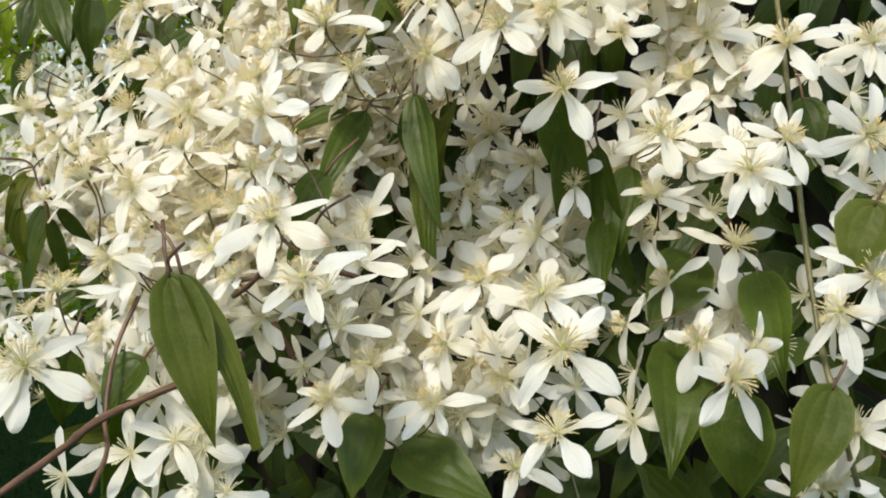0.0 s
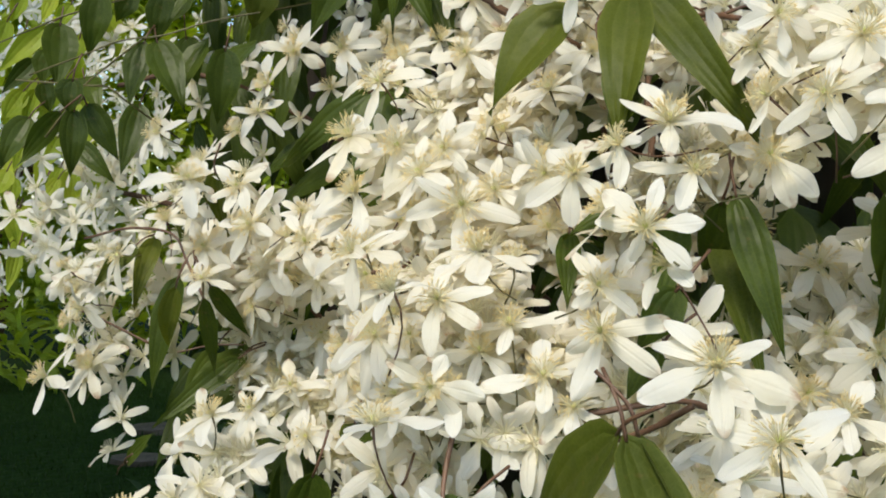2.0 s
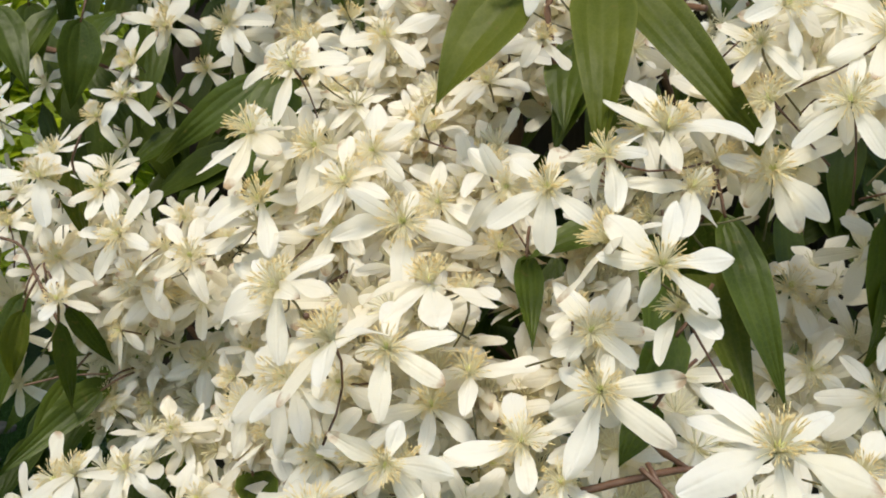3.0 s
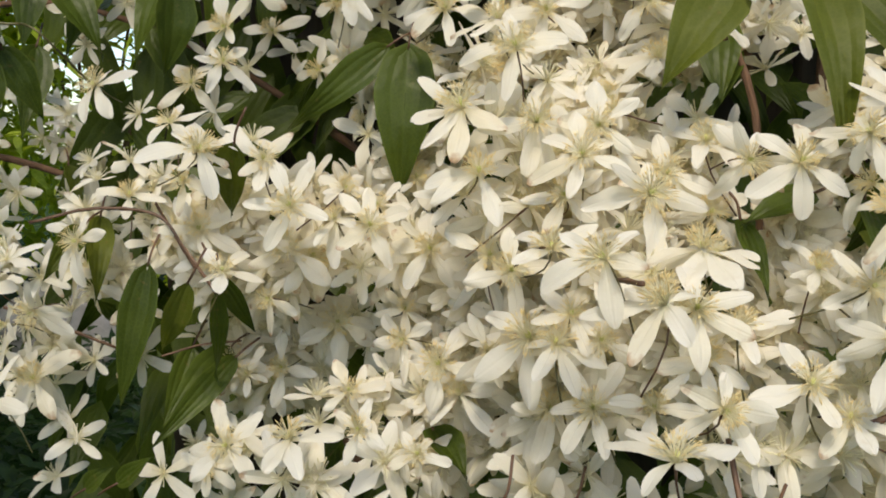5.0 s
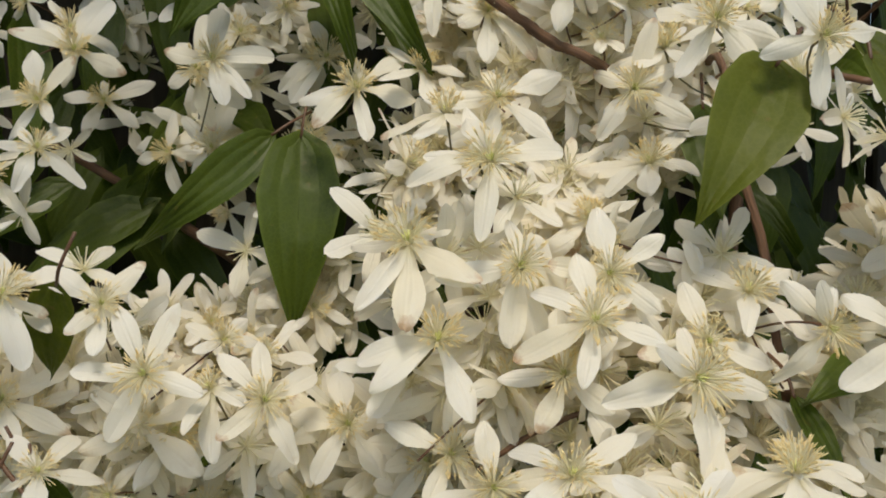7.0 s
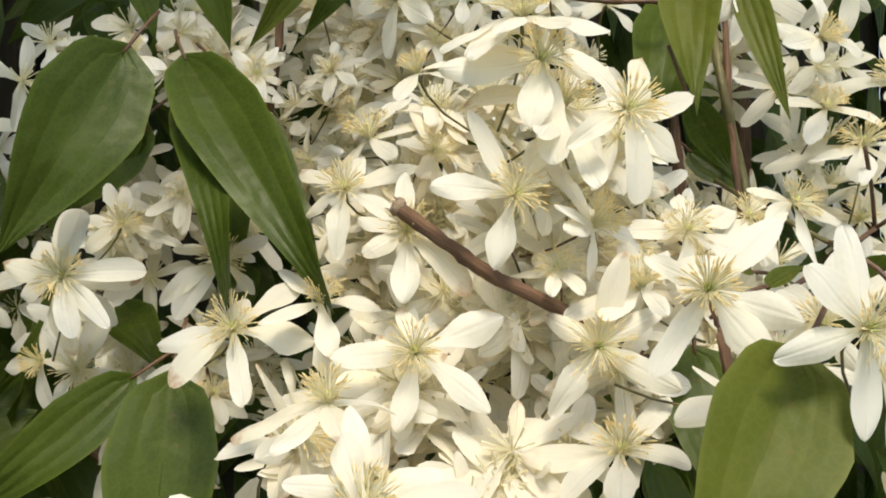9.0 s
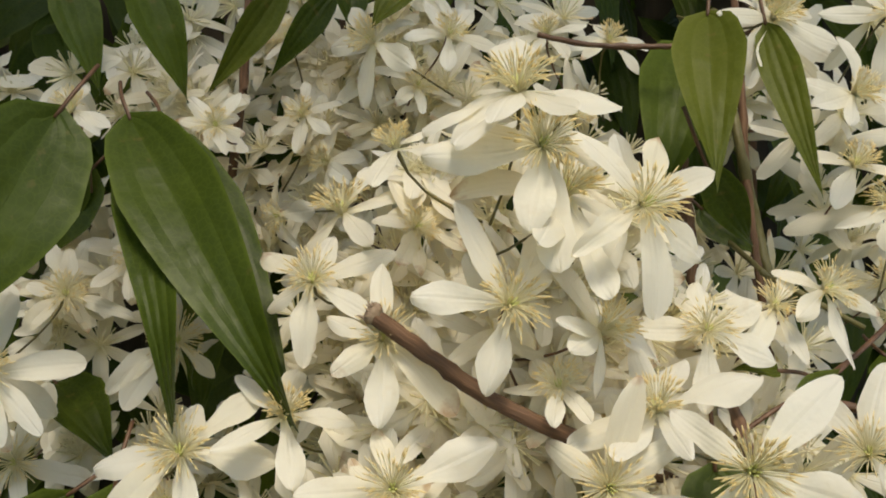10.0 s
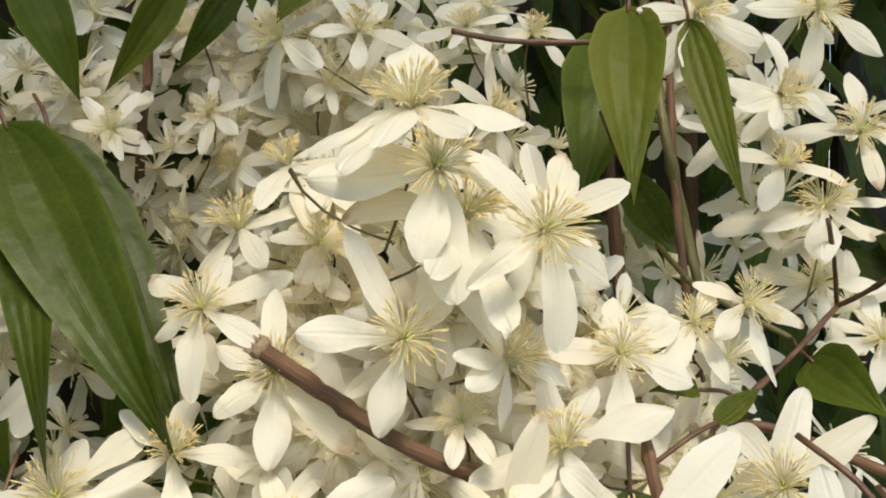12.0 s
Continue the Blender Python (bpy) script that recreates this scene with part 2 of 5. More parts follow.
def spline(points, steps):
    """Points on a smooth curve through the given ones."""
    p = [Vector(q) for q in points]
    p = [2 * p[0] - p[1]] + p + [2 * p[-1] - p[-2]]
    out = []
    for i in range(1, len(p) - 2):
        for s in range(steps):
            f = s / steps
            a, b, c, d = p[i - 1], p[i], p[i + 1], p[i + 2]
            out.append(0.5 * (2 * b + (c - a) * f + (2 * a - 5 * b + 4 * c - d) * f * f + (3 * b - a - 3 * c + d) * f ** 3))
    return out + [p[-2]]


def frame_of(x_axis, normal, origin):
    x = Vector(x_axis).normalized()
    z = Vector(normal)
    z = (z - z.dot(x) * x).normalized()
    y = z.cross(x)
    return Matrix(((x.x, y.x, z.x, origin[0]), (x.y, y.y, z.y, origin[1]), (x.z, y.z, z.z, origin[2]), (0, 0, 0, 1)))


def facing(az, el):
    a, e = radians(az), radians(el)
    return Vector((math.cos(e) * math.cos(a), math.cos(e) * math.sin(a), math.sin(e)))


# ---- petals, stamens, leaves: shared shapes ----
def petal_shape(rnd, nu=11, nv=7):
    """A petal one long, from a narrow claw to a blunt tip, cupped and slightly recurved."""
    lift, cup, twist = rnd.uniform(0.0, 0.42), rnd.uniform(-0.5, 0.7), rnd.uniform(-0.35, 0.35)
    curl = lift + rnd.uniform(-0.06, 0.16)
    wide, wave, phase, bend = rnd.uniform(0.142, 0.196), rnd.uniform(0.010, 0.034), rnd.uniform(0, 6), rnd.uniform(-0.10, 0.10)
    widest, blunt, lean = rnd.uniform(0.46, 0.64), rnd.uniform(1.55, 2.5), rnd.uniform(-0.12, 0.12)
    verts, uvs = [], []
    for i in range(nu):
        u = 1 - (1 - i / (nu - 1)) ** 1.7
        f = min(1.0, u / widest)
        h = wide * (0.2 + 0.8 * f * f * (3 - 2 * f))
        if u > widest:
            h *= math.sqrt(max(0.0, 1 - ((u - widest) / (1 - widest)) ** blunt))
        h += wave * math.sin(9 * u + phase) * u * (1 - u) * 4
        for j in range(nv):
            v = 2 * j / (nv - 1) - 1
            y = v * h + bend * u * u
            z = lift * u - curl * u * u + cup * (v * h) ** 2 * 3.5 + twist * v * h * u + wave * math.sin(7 * u + 2 * v + phase)
            verts.append((u + lean * v * h * u, y, z))
            uvs.append((u, (v + 1) / 2))
    return verts, grid_faces(nu, nv), uvs


prng = random.Random(7)
PETALS = []
for _ in range(14):
    v_, f_, uv_ = petal_shape(prng)
    PETALS.append(mesh_of("petal", v_, f_, [PETAL], uvs=uv_))


def stamen_shape(rnd, count, spread):
    """A tuft of stamens: thin filaments that arch outwards, each with a slim anther."""
    verts, faces, slots = [], [], []
    for k in range(count):
        a = rnd.uniform(0, math.tau)
        lean = radians(spread) * (0.10 + 0.90 * math.sqrt((k + 0.5) / count)) * rnd.uniform(0.8, 1.2)
        size = rnd.uniform(0.0078, 0.0122)
        arch, swing = rnd.uniform(0.5, 0.9), rnd.uniform(-0.25, 0.25)
        pts, p = [], Vector((math.cos(a), math.sin(a), 0)) * rnd.uniform(0.0005, 0.0014) + Vector((0, 0, 0.0005))
        for s in range(6):
            pts.append(p.copy())
            w, turn = lean * (1 - arch * 0.6 + arch * 0.6 * s / 2.5), a + swing * s / 5
            p = p + Vector((math.cos(turn) * math.sin(w), math.sin(turn) * math.sin(w), math.cos(w))) * size / 5
        for slot, (q, radii) in enumerate(((pts[:5], (0.00017, 0.00015, 0.00014, 0.00015, 0.00016)), ((pts[4], pts[4].lerp(pts[5], 0.4), pts[5]), (0.00016, 0.00026, 0.00013)))):
            v, f = tube(q, radii, 3 if slot == 0 else 4, slot == 1)
            n = len(verts)
            verts += v
            faces += [tuple(i + n for i in c) for c in f]
            slots += [slot] * len(f)
    return mesh_of("stamen_tuft", verts, faces, [FILAMENT, ANTHER], slots)


STAMENS = [stamen_shape(prng, prng.randint(82, 98), s) for s in (52, 64, 74, 60, 82)]


def pistil_shape(rnd):
    verts, faces = [], []
    for k in range(7):
        a = k * 2.4
        r = 0.0007 * (k > 0)
        p = Vector((math.cos(a) * r, math.sin(a) * r, 0))
        v, f = tube([p, p * 1.6 + Vector((0, 0, 0.003)), p * 2.2 + Vector((0, 0, 0.0055))], (0.0006, 0.00045, 0.00015), 5)
        n = len(verts)
        verts += v
        faces += [tuple(i + n for i in q) for q in f]
    return mesh_of("pistil", verts, faces, [PISTIL])


PISTILS = [pistil_shape(prng)]


def stalk_shape(rnd):
    """The flower's stalk, one metre scale 1: it leaves along -z and bends away."""
    a = rnd.uniform(0, math.tau)
    side = Vector((math.cos(a), math.sin(a), 0)) * rnd.uniform(0.3, 0.8)
    pts = [Vector((0, 0, -f * 0.03)) + side * 0.03 * f * f for f in (0, 0.25, 0.5, 0.75, 1)]
    v, f = tube(pts, (0.0008, 0.00045, 0.0004, 0.0004, 0.00045), 5)
    return mesh_of("stalk", v, f, [WINE if rnd.random() < 0.5 else STALK])


STALKS = [stalk_shape(prng) for _ in range(6)]
brng = random.Random(21)
BLOOMS, LEAVES = [], []


def bloom(x, y, z, az, el, *petals):
    """A flower at its place, facing a compass direction and a height above level; each petal with its turn round the middle, its length in mm and its rise above the flower's plane."""
    n = facing(az, el)
    ref = Vector((-math.sin(radians(az)), math.cos(radians(az)), 0))
    root = new("clematis_flower")
    root.empty_display_size = 0.01
    root.matrix_world = frame_of(ref, n, (x, y, z))
    size = sum(p[1] for p in petals) / len(petals)
    lift = brng.uniform(-0.05, 0.05)
    for k, (turn, long, *rise) in enumerate(petals):
        tip = radians(-rise[0]) if rise else lift + brng.uniform(-0.06, 0.06)
        m = Matrix.Rotation(radians(turn), 4, "Z") @ Matrix.Rotation(tip, 4, "Y") @ Matrix.Diagonal((long / 1000, long / 1000 * brng.uniform(0.88, 1.12), long / 1000, 1))
        m.translation = Vector((0, 0, 0.0003 * (k % 2)))
        part("petal", brng.choice(PETALS), root, m)
    grow = min(1.15, max(0.72, size / 25))
    turn = Matrix.Rotation(brng.uniform(0, 6), 4, "Z") @ Matrix.Scale(grow, 4)
    part("stamen_tuft", brng.choice(STAMENS), root, turn, "tuft of pale yellow stamens")
    part("pistil", PISTILS[0], root, turn @ Matrix.Scale(0.8, 4), "small green pistil")
    part("stalk", brng.choice(STALKS), root, Matrix.Rotation(brng.uniform(0, 6), 4, "Z"), "thin brown flower stalk")
    few = {4: "four", 5: "five", 6: "six", 7: "seven"}.get(len(petals), "several")
    kind = "large" if size > 26 else "small" if size < 20 else "open"
    tagged(root, f"{kind} white clematis flower with {few} petals on the climber", "flower", "clematis flowers")
    BLOOMS.append((Vector((x, y, z)), n, size))


def leaf_shape(length, width, arch, fold, curl, nu=15, nv=7):
    """A long leaf blade with a rounded base, a drawn-out tip and a fold along the middle rib."""
    verts, uvs = [], []
    for i in range(nu):
        u = i / (nu - 1)
        h = 0.5 * width * min(1.0, (u / 0.26) ** 0.38 if u < 0.26 else (1 - ((u - 0.26) / 0.74) ** 1.6) * (1 - 0.35 * ((u - 0.26) / 0.74) ** 3))
        for j in range(nv):
            v = 2 * j / (nv - 1) - 1
            x = length * u + 0.12 * width * (abs(v) ** 1.5 - 0) * (-1 if u < 0.15 else 0)
            z = arch * length * math.sin(math.pi * u) + fold * abs(v) * h + curl * length * u * u * v * 0.3
            z += 0.012 * width * math.sin(14 * u + 3 * v)
            verts.append((x, v * h, z))
            uvs.append((u, (v + 1) / 2))
    return verts, grid_faces(nu, nv), uvs


lrng = random.Random(5)


def leaf(base, tip, width, az, el, young=False, dry=False, lime=False):
    """A leaf from the end of its stalk to its tip, its width in mm, its face turned to a compass direction and height."""
    b, t = Vector(base), Vector(tip)
    length = (t - b).length
    arch, fold = lrng.uniform(0.03, 0.10), lrng.uniform(0.12, 0.4)
    v, f, uv = leaf_shape(length, width / 1000, arch, fold, lrng.uniform(-0.25, 0.25))
    root = new("clematis_leaf")
    root.empty_display_size = 0.01
    root.matrix_world = frame_of(t - b, facing(az, el), base)
    # lime blades carry their sunlight in the colour
    mat = DRY if dry else SUN_LIME if lime else YOUNG if young else LEAF
    part("blade", mesh_of("blade", v, f, [mat], uvs=uv), root)
    spine = [Vector((length * u, 0, arch * length * math.sin(math.pi * u) - 0.0007)) for u in (0, 0.2, 0.4, 0.6, 0.8, 0.95)]
    rv, rf = tube(spine, (0.0010, 0.0008, 0.0007, 0.0006, 0.0004, 0.0002), 5)
    part("midrib", mesh_of("midrib", rv, rf, [mat], uvs=[(0.5, 0.56)] * len(rv)), root, None, "raised middle rib")
    pts = spline([(0, 0, 0), (-0.010, 0.001, 0.0005), (-0.022, 0.003, -0.006)], 4)
    pv, pf = tube(pts, [0.0007] * len(pts), 5)
    part("petiole", mesh_of("petiole", pv, pf, [WINE]), root, None, "thin wine-brown leaf stalk")
    LEAVES.append((b, t))
    size = "long" if length > 0.085 else "small" if length < 0.055 else "pointed"
    tone = "dry brown" if dry else "sunlight-coloured lime green" if lime else "olive green young" if young else "glossy dark green"
    return tagged(root, f"{tone} {size} clematis leaf hanging among white flowers", "leaf", "clematis leaves")


srng = random.Random(9)


def vine_stem(kind, radius, *points):
    """A climbing stem through the given places, its radius in mm, with knots."""
    path = spline(points, 7)
    r = radius / 1000
    radii = [r * (1 + 0.07 * math.sin(i * 0.6) + srng.uniform(-0.04, 0.04)) * (1.3 if i % 21 == 10 else 1) for i in range(len(path))]
    path = [p + Vector((srng.uniform(-1, 1), srng.uniform(-1, 1), srng.uniform(-1, 1))) * r * 0.10 for p in path]
    v, f = tube(path, radii, 12)
    v = [p + (p - path[i // 12]) * 0.22 * noise.noise(Vector((3.0 * (i % 12), i // 12 * 0.25, r * 900))) for i, p in enumerate(v)]
    far = list(itertools.accumulate([0.0] + [(b - a).length for a, b in zip(path, path[1:])]))
    uvs = [(far[i // 12], abs(i % 12 - 6) * r * 0.52) for i in range(len(v))]
    ob = new("vine_stem", mesh_of("vine_stem", v, f, [{"bark": BARK, "wine": WINE, "green": STALK}[kind]], uvs=uvs))
    word = {"bark": "brown woody clematis stem with rough peeling bark", "wine": "thin wine-brown clematis stem between the flowers", "green": "slender green-brown clematis stem in the shade"}[kind]
    return tagged(ob, word, "stem", "clematis stems")



# ---- ground and distance ----
def sheet(name, corners, mat, cuts=1):
    a, b, c, d = (Vector(p) for p in corners)
    verts = [(a.lerp(b, i / cuts)).lerp(d.lerp(c, i / cuts), j / cuts) for i in range(cuts + 1) for j in range(cuts + 1)]
    return new(name, mesh_of(name, verts, grid_faces(cuts + 1, cuts + 1), [mat]))


ground = sheet("ground", ((-120, -120, 0), (120, -120, 0), (120, 160, 0), (-120, 160, 0)), GRASS, 8)
tagged(ground, "shaded dark green mown lawn", "lawn", kind="structure")

# ---- the flowers ----
bloom(-0.0765, 0.6789, 1.5670, -162, 20, (51, 17, -26), (132, 25, -3), (176, 26, 2), (265, 25, -8), (329, 25, 2))
bloom(-0.1241, 0.7116, 1.5351, -120, 20, (65, 17, 3), (133, 17, 1), (164, 15, -50), (169, 16, -12), (285, 15, 20), (355, 11, -26))
bloom(-0.1075, 0.6415, 1.5009, -150, 55, (48, 28, -9), (78, 29, 2), (158, 19, -26), (238, 19, -26), (318, 28, -1))
bloom(-0.1098, 0.6054, 1.5169, -156, 60, (65, 19, -13), (93, 19, -1), (187, 13, -26), (281, 19, -1), (359, 19, -4))
bloom(-0.0946, 0.5702, 1.5290, -138, 60, (12, 27, -10), (102, 29, 19), (210, 27, -4), (244, 27, -3), (270, 28, 4), (309, 27, 2))
bloom(-0.0936, 0.5620, 1.5148, -120, 20, (76, 18, -26), (156, 23, -24), (190, 30, -6), (260, 24, 10), (276, 32, -11), (356, 18, -26))
bloom(-0.0737, 0.5477, 1.5001, -102, 20, (60, 25, -11), (127, 26, -4), (206, 24, -1), (269, 28, -8), (331, 24, -10))
bloom(-0.0815, 0.5673, 1.5035, -108, 45, (2, 21, -26), (86, 21, -26), (170, 30, -5), (238, 29, 15), (278, 32, -12))
bloom(0.0181, 0.6554, 1.5765, -108, 25, (6, 20, -2), (98, 13, -26), (191, 20, -6), (215, 19, 2), (308, 19, -6))
bloom(-0.1261, 0.6239, 1.4797, -120, 35, (24, 26, 1), (79, 23, -13), (135, 23, -13), (198, 16, -26), (261, 25, -9), (322, 23, -5))
bloom(-0.1174, 0.5985, 1.4653, -108, 30, (17, 15, -26), (87, 23, -3), (144, 20, -32), (219, 20, 19), (270, 24, -8), (308, 28, -2))
bloom(-0.0994, 0.5675, 1.4752, -102, 20, (36, 23, -17), (55, 24, -1), (113, 29, 3), (172, 25, -9), (249, 23, -5), (335, 22, -38))
bloom(-0.0699, 0.5661, 1.4679, -72, 35, (93, 28, 5), (178, 26, 6), (195, 25, 3), (261, 18, -26), (328, 26, 3))
bloom(-0.0820, 0.5677, 1.4533, -150, 55, (51, 11, -26), (142, 16, -2), (183, 16, -6), (281, 16, 4), (321, 15, 5))
bloom(-0.0337, 0.5612, 1.4673, -120, 30, (30, 22, -1), (81, 21, -14), (177, 21, -4), (268, 24, -10), (340, 22, -4))
bloom(-0.0036, 0.5613, 1.4734, -108, 45, (43, 21, -3), (134, 14, -26), (225, 21, -3), (284, 20, -4))
bloom(-0.1474, 0.7349, 1.4856, -102, 30, (19, 19, -2), (118, 13, -26), (218, 18, -3), (266, 18, 1), (341, 19, -6))
bloom(-0.1689, 0.7447, 1.4720, -96, 35, (79, 22, 4), (136, 20, -27), (223, 20, 4), (342, 26, -3))
bloom(-0.2001, 0.6935, 1.4502, -114, 20, (7, 28, -7), (80, 27, 0), (169, 24, -16), (282, 23, 3), (317, 25, -4))
bloom(-0.1851, 0.7403, 1.4131, -114, 20, (70, 30, 8), (132, 24, -3), (225, 21, -36), (288, 21, 21), (346, 27, -9))
bloom(-0.1610, 0.6297, 1.4338, -114, 35, (38, 28, 2), (87, 25, -28), (178, 25, -15), (222, 25, -5), (280, 26, -5), (356, 26, -6))
bloom(-0.1394, 0.7031, 1.4573, -114, 25, (47, 25, -24), (101, 26, -7), (210, 29, -6), (229, 29, -8), (318, 18, -26))
bloom(-0.1221, 0.5841, 1.4293, -120, 20, (22, 29, 2), (102, 18, -26), (183, 25, -9), (263, 24, -3), (327, 28, -5))
bloom(-0.1596, 0.5626, 1.4190, -138, 65, (58, 22, -25), (134, 15, -26), (210, 25, -2), (258, 22, -3), (297, 22, 1))
bloom(-0.1614, 0.5395, 1.4025, -120, 30, (16, 19, -4), (99, 20, 1), (179, 19, -6), (299, 16, 22))
bloom(-0.0797, 0.5427, 1.4032, -138, 50, (4, 20, -16), (56, 23, 3), (142, 22, -5), (194, 28, -1), (221, 22, -7), (270, 21, 12))
bloom(-0.0990, 0.4958, 1.4483, -132, 15, (48, 25, 2), (136, 21, -37), (237, 23, -6), (311, 25, -4), (344, 23, -10))
bloom(-0.0829, 0.4682, 1.4409, -114, 10, (9, 21, -12), (93, 23, -1), (140, 19, 19), (198, 21, -2), (266, 23, -5))
bloom(-0.2609, 0.7666, 1.4340, -126, 15, (58, 27, -2), (105, 26, 8), (176, 24, -5), (238, 24, -6), (316, 22, 26))
bloom(-0.2656, 0.7478, 1.4104, -84, 25, (39, 24, -5), (114, 16, -26), (189, 21, 19), (235, 24, -6), (319, 28, -5))
bloom(-0.1969, 0.7250, 1.4495, -114, 10, (2, 31, -5), (77, 29, -3), (123, 26, -38), (201, 19, -26), (278, 30, -9), (323, 28, -5))
bloom(-0.1892, 0.8006, 1.4126, -144, 5, (92, 24, -1), (192, 23, -5), (281, 26, -8), (357, 22, 2))
bloom(-0.2162, 0.8344, 1.4423, -114, 20, (25, 30, -1), (98, 17, -26), (170, 25, -6), (242, 23, 0), (320, 25, -7))
bloom(-0.1713, 0.5199, 1.4012, -132, 30, (16, 24, -11), (115, 24, -20), (190, 27, -1), (270, 26, -12))
bloom(-0.0828, 0.5490, 1.4321, -120, 10, (33, 24, -12), (77, 28, 9), (141, 21, -34), (229, 24, -4), (332, 26, -1))
bloom(-0.2619, 0.6346, 1.3498, -96, 30, (46, 24, 3), (140, 25, 1), (231, 20, 18), (259, 21, 3), (333, 15, -26))
bloom(-0.2507, 0.6183, 1.3259, -120, 20, (71, 28, -3), (112, 28, -1), (176, 27, -6), (246, 27, -6), (345, 24, 10))
bloom(-0.2273, 0.6160, 1.3182, -174, 60, (7, 22, 1), (81, 15, -26), (156, 15, -26), (230, 15, -26), (305, 22, 0), (305, 27, -37))
bloom(-0.2148, 0.5952, 1.3167, -102, 30, (23, 23, -3), (89, 23, -6), (128, 24, -3), (219, 21, -2), (288, 25, -7))
bloom(-0.1811, 0.5961, 1.3036, -120, 25, (23, 16, -26), (103, 24, -8), (171, 24, -7), (237, 25, -5), (304, 25, -6))
bloom(-0.1833, 0.5304, 1.3452, -114, 35, (35, 25, -23), (90, 25, -15), (189, 26, -6), (212, 27, -8), (295, 28, -8))
bloom(-0.2200, 0.6245, 1.3346, -84, 30, (31, 16, -1), (152, 15, 0), (198, 15, 9), (279, 11, -26), (359, 16, -7))
bloom(-0.2835, 0.6372, 1.2903, -102, 50, (47, 21, -4), (120, 22, 0), (195, 14, -26), (269, 20, 21), (353, 23, -5))
bloom(-0.1614, 0.5174, 1.3688, -114, 15, (91, 18, -26), (190, 27, -6), (261, 26, -6), (280, 28, -5), (351, 25, -33))
bloom(-0.1512, 0.4936, 1.3537, -126, 35, (51, 21, -13), (102, 23, 1), (146, 22, -5), (207, 27, -10), (261, 22, -4), (339, 22, -7))
bloom(-0.1155, 0.4817, 1.3462, -126, 25, (107, 22, -3), (191, 22, -6), (255, 15, -26), (318, 19, -33), (345, 22, -4))
bloom(-0.1321, 0.4712, 1.3386, -102, 15, (75, 19, -26), (159, 26, 26), (184, 29, -10), (271, 33, 2), (351, 28, -7))
bloom(-0.0951, 0.4835, 1.3604, -120, 50, (33, 22, 1), (137, 22, -6), (247, 21, 9), (310, 23, -7))
bloom(-0.0970, 0.4529, 1.3534, -108, -5, (59, 14, -26), (127, 19, 17), (136, 20, -4), (226, 23, -10), (321, 21, -1), (352, 20, -2))
bloom(-0.1101, 0.4539, 1.3139, -174, 75, (9, 19, -1), (128, 20, -1), (200, 13, -26), (272, 19, -1), (310, 19, -1))
bloom(-0.1766, 0.4735, 1.3162, -126, 50, (37, 22, 4), (145, 20, -9), (229, 19, 20), (350, 26, 2))
bloom(-0.1601, 0.5263, 1.3303, -66, 40, (50, 20, 0), (114, 13, -26), (178, 19, 3), (268, 19, -5), (339, 13, -26))
bloom(-0.3410, 0.7528, 1.3925, -144, 30, (26, 29, -1), (112, 20, -26), (199, 20, -26), (285, 29, 7), (315, 30, -11))
bloom(-0.2829, 0.7664, 1.3971, -108, 25, (55, 23, -16), (128, 23, -12), (214, 27, -5), (306, 25, -13))
bloom(-0.2939, 0.6413, 1.3539, -90, 40, (48, 26, -32), (90, 27, -10), (181, 33, -7), (279, 28, -12), (343, 18, -26))
bloom(-0.1872, 0.5421, 1.3751, -138, 50, (64, 21, -26), (157, 30, -27), (252, 31, -4), (285, 32, -14), (331, 30, 2))
bloom(-0.4128, 0.7704, 1.2869, -156, 55, (19, 25, 2), (112, 17, -26), (206, 17, -26), (300, 29, -35), (311, 25, 0))
bloom(-0.4063, 0.7705, 1.2697, -144, 40, (2, 28, 4), (104, 19, -26), (205, 28, -20), (288, 29, -7), (310, 30, -15))
bloom(-0.3935, 0.7214, 1.2532, -162, 0, (38, 23, 2), (118, 16, -26), (197, 16, -26), (276, 26, 7), (352, 23, 0))
bloom(-0.3779, 0.6976, 1.2645, -144, -15, (0, 29, -9), (59, 28, 14), (151, 20, -26), (243, 20, -26), (335, 28, -1))
bloom(-0.3797, 0.7201, 1.2201, -114, 40, (51, 29, -1), (115, 26, -14), (132, 26, -10), (249, 26, -5), (302, 27, -10))
bloom(-0.4019, 0.6966, 1.2163, -150, 30, (2, 30, -8), (103, 29, -14), (202, 20, -26), (301, 29, -1))
bloom(-0.3545, 0.7045, 1.3020, -132, 10, (19, 23, 8), (94, 17, -26), (170, 17, -26), (246, 25, -3), (277, 27, -6))
bloom(-0.2407, 0.6914, 1.2228, -120, 20, (96, 23, -4), (197, 21, -19), (268, 25, -4), (351, 22, -4))
bloom(-0.2613, 0.6942, 1.2191, -132, 40, (7, 13, -26), (77, 20, 0), (178, 20, -2), (297, 18, 9))
bloom(-0.2540, 0.6594, 1.2710, -144, 10, (43, 19, 3), (119, 13, -26), (195, 20, -8), (282, 22, -4), (338, 20, -6))
bloom(-0.2095, 0.6770, 1.2515, -108, 25, (4, 24, -11), (74, 24, -25), (144, 18, -26), (214, 26, -6), (275, 29, -8), (330, 29, -5))
bloom(-0.2828, 0.6344, 1.1960, -120, 30, (54, 26, -6), (111, 27, -1), (188, 25, -11), (228, 26, -5), (320, 24, 4))
bloom(-0.2630, 0.5671, 1.2182, -144, 70, (25, 27, -4), (112, 19, -26), (198, 19, -26), (285, 27, 0), (311, 28, -6))
bloom(-0.2374, 0.5392, 1.2285, -120, 30, (71, 16, -7), (150, 16, -10), (253, 17, -6), (327, 15, -1))
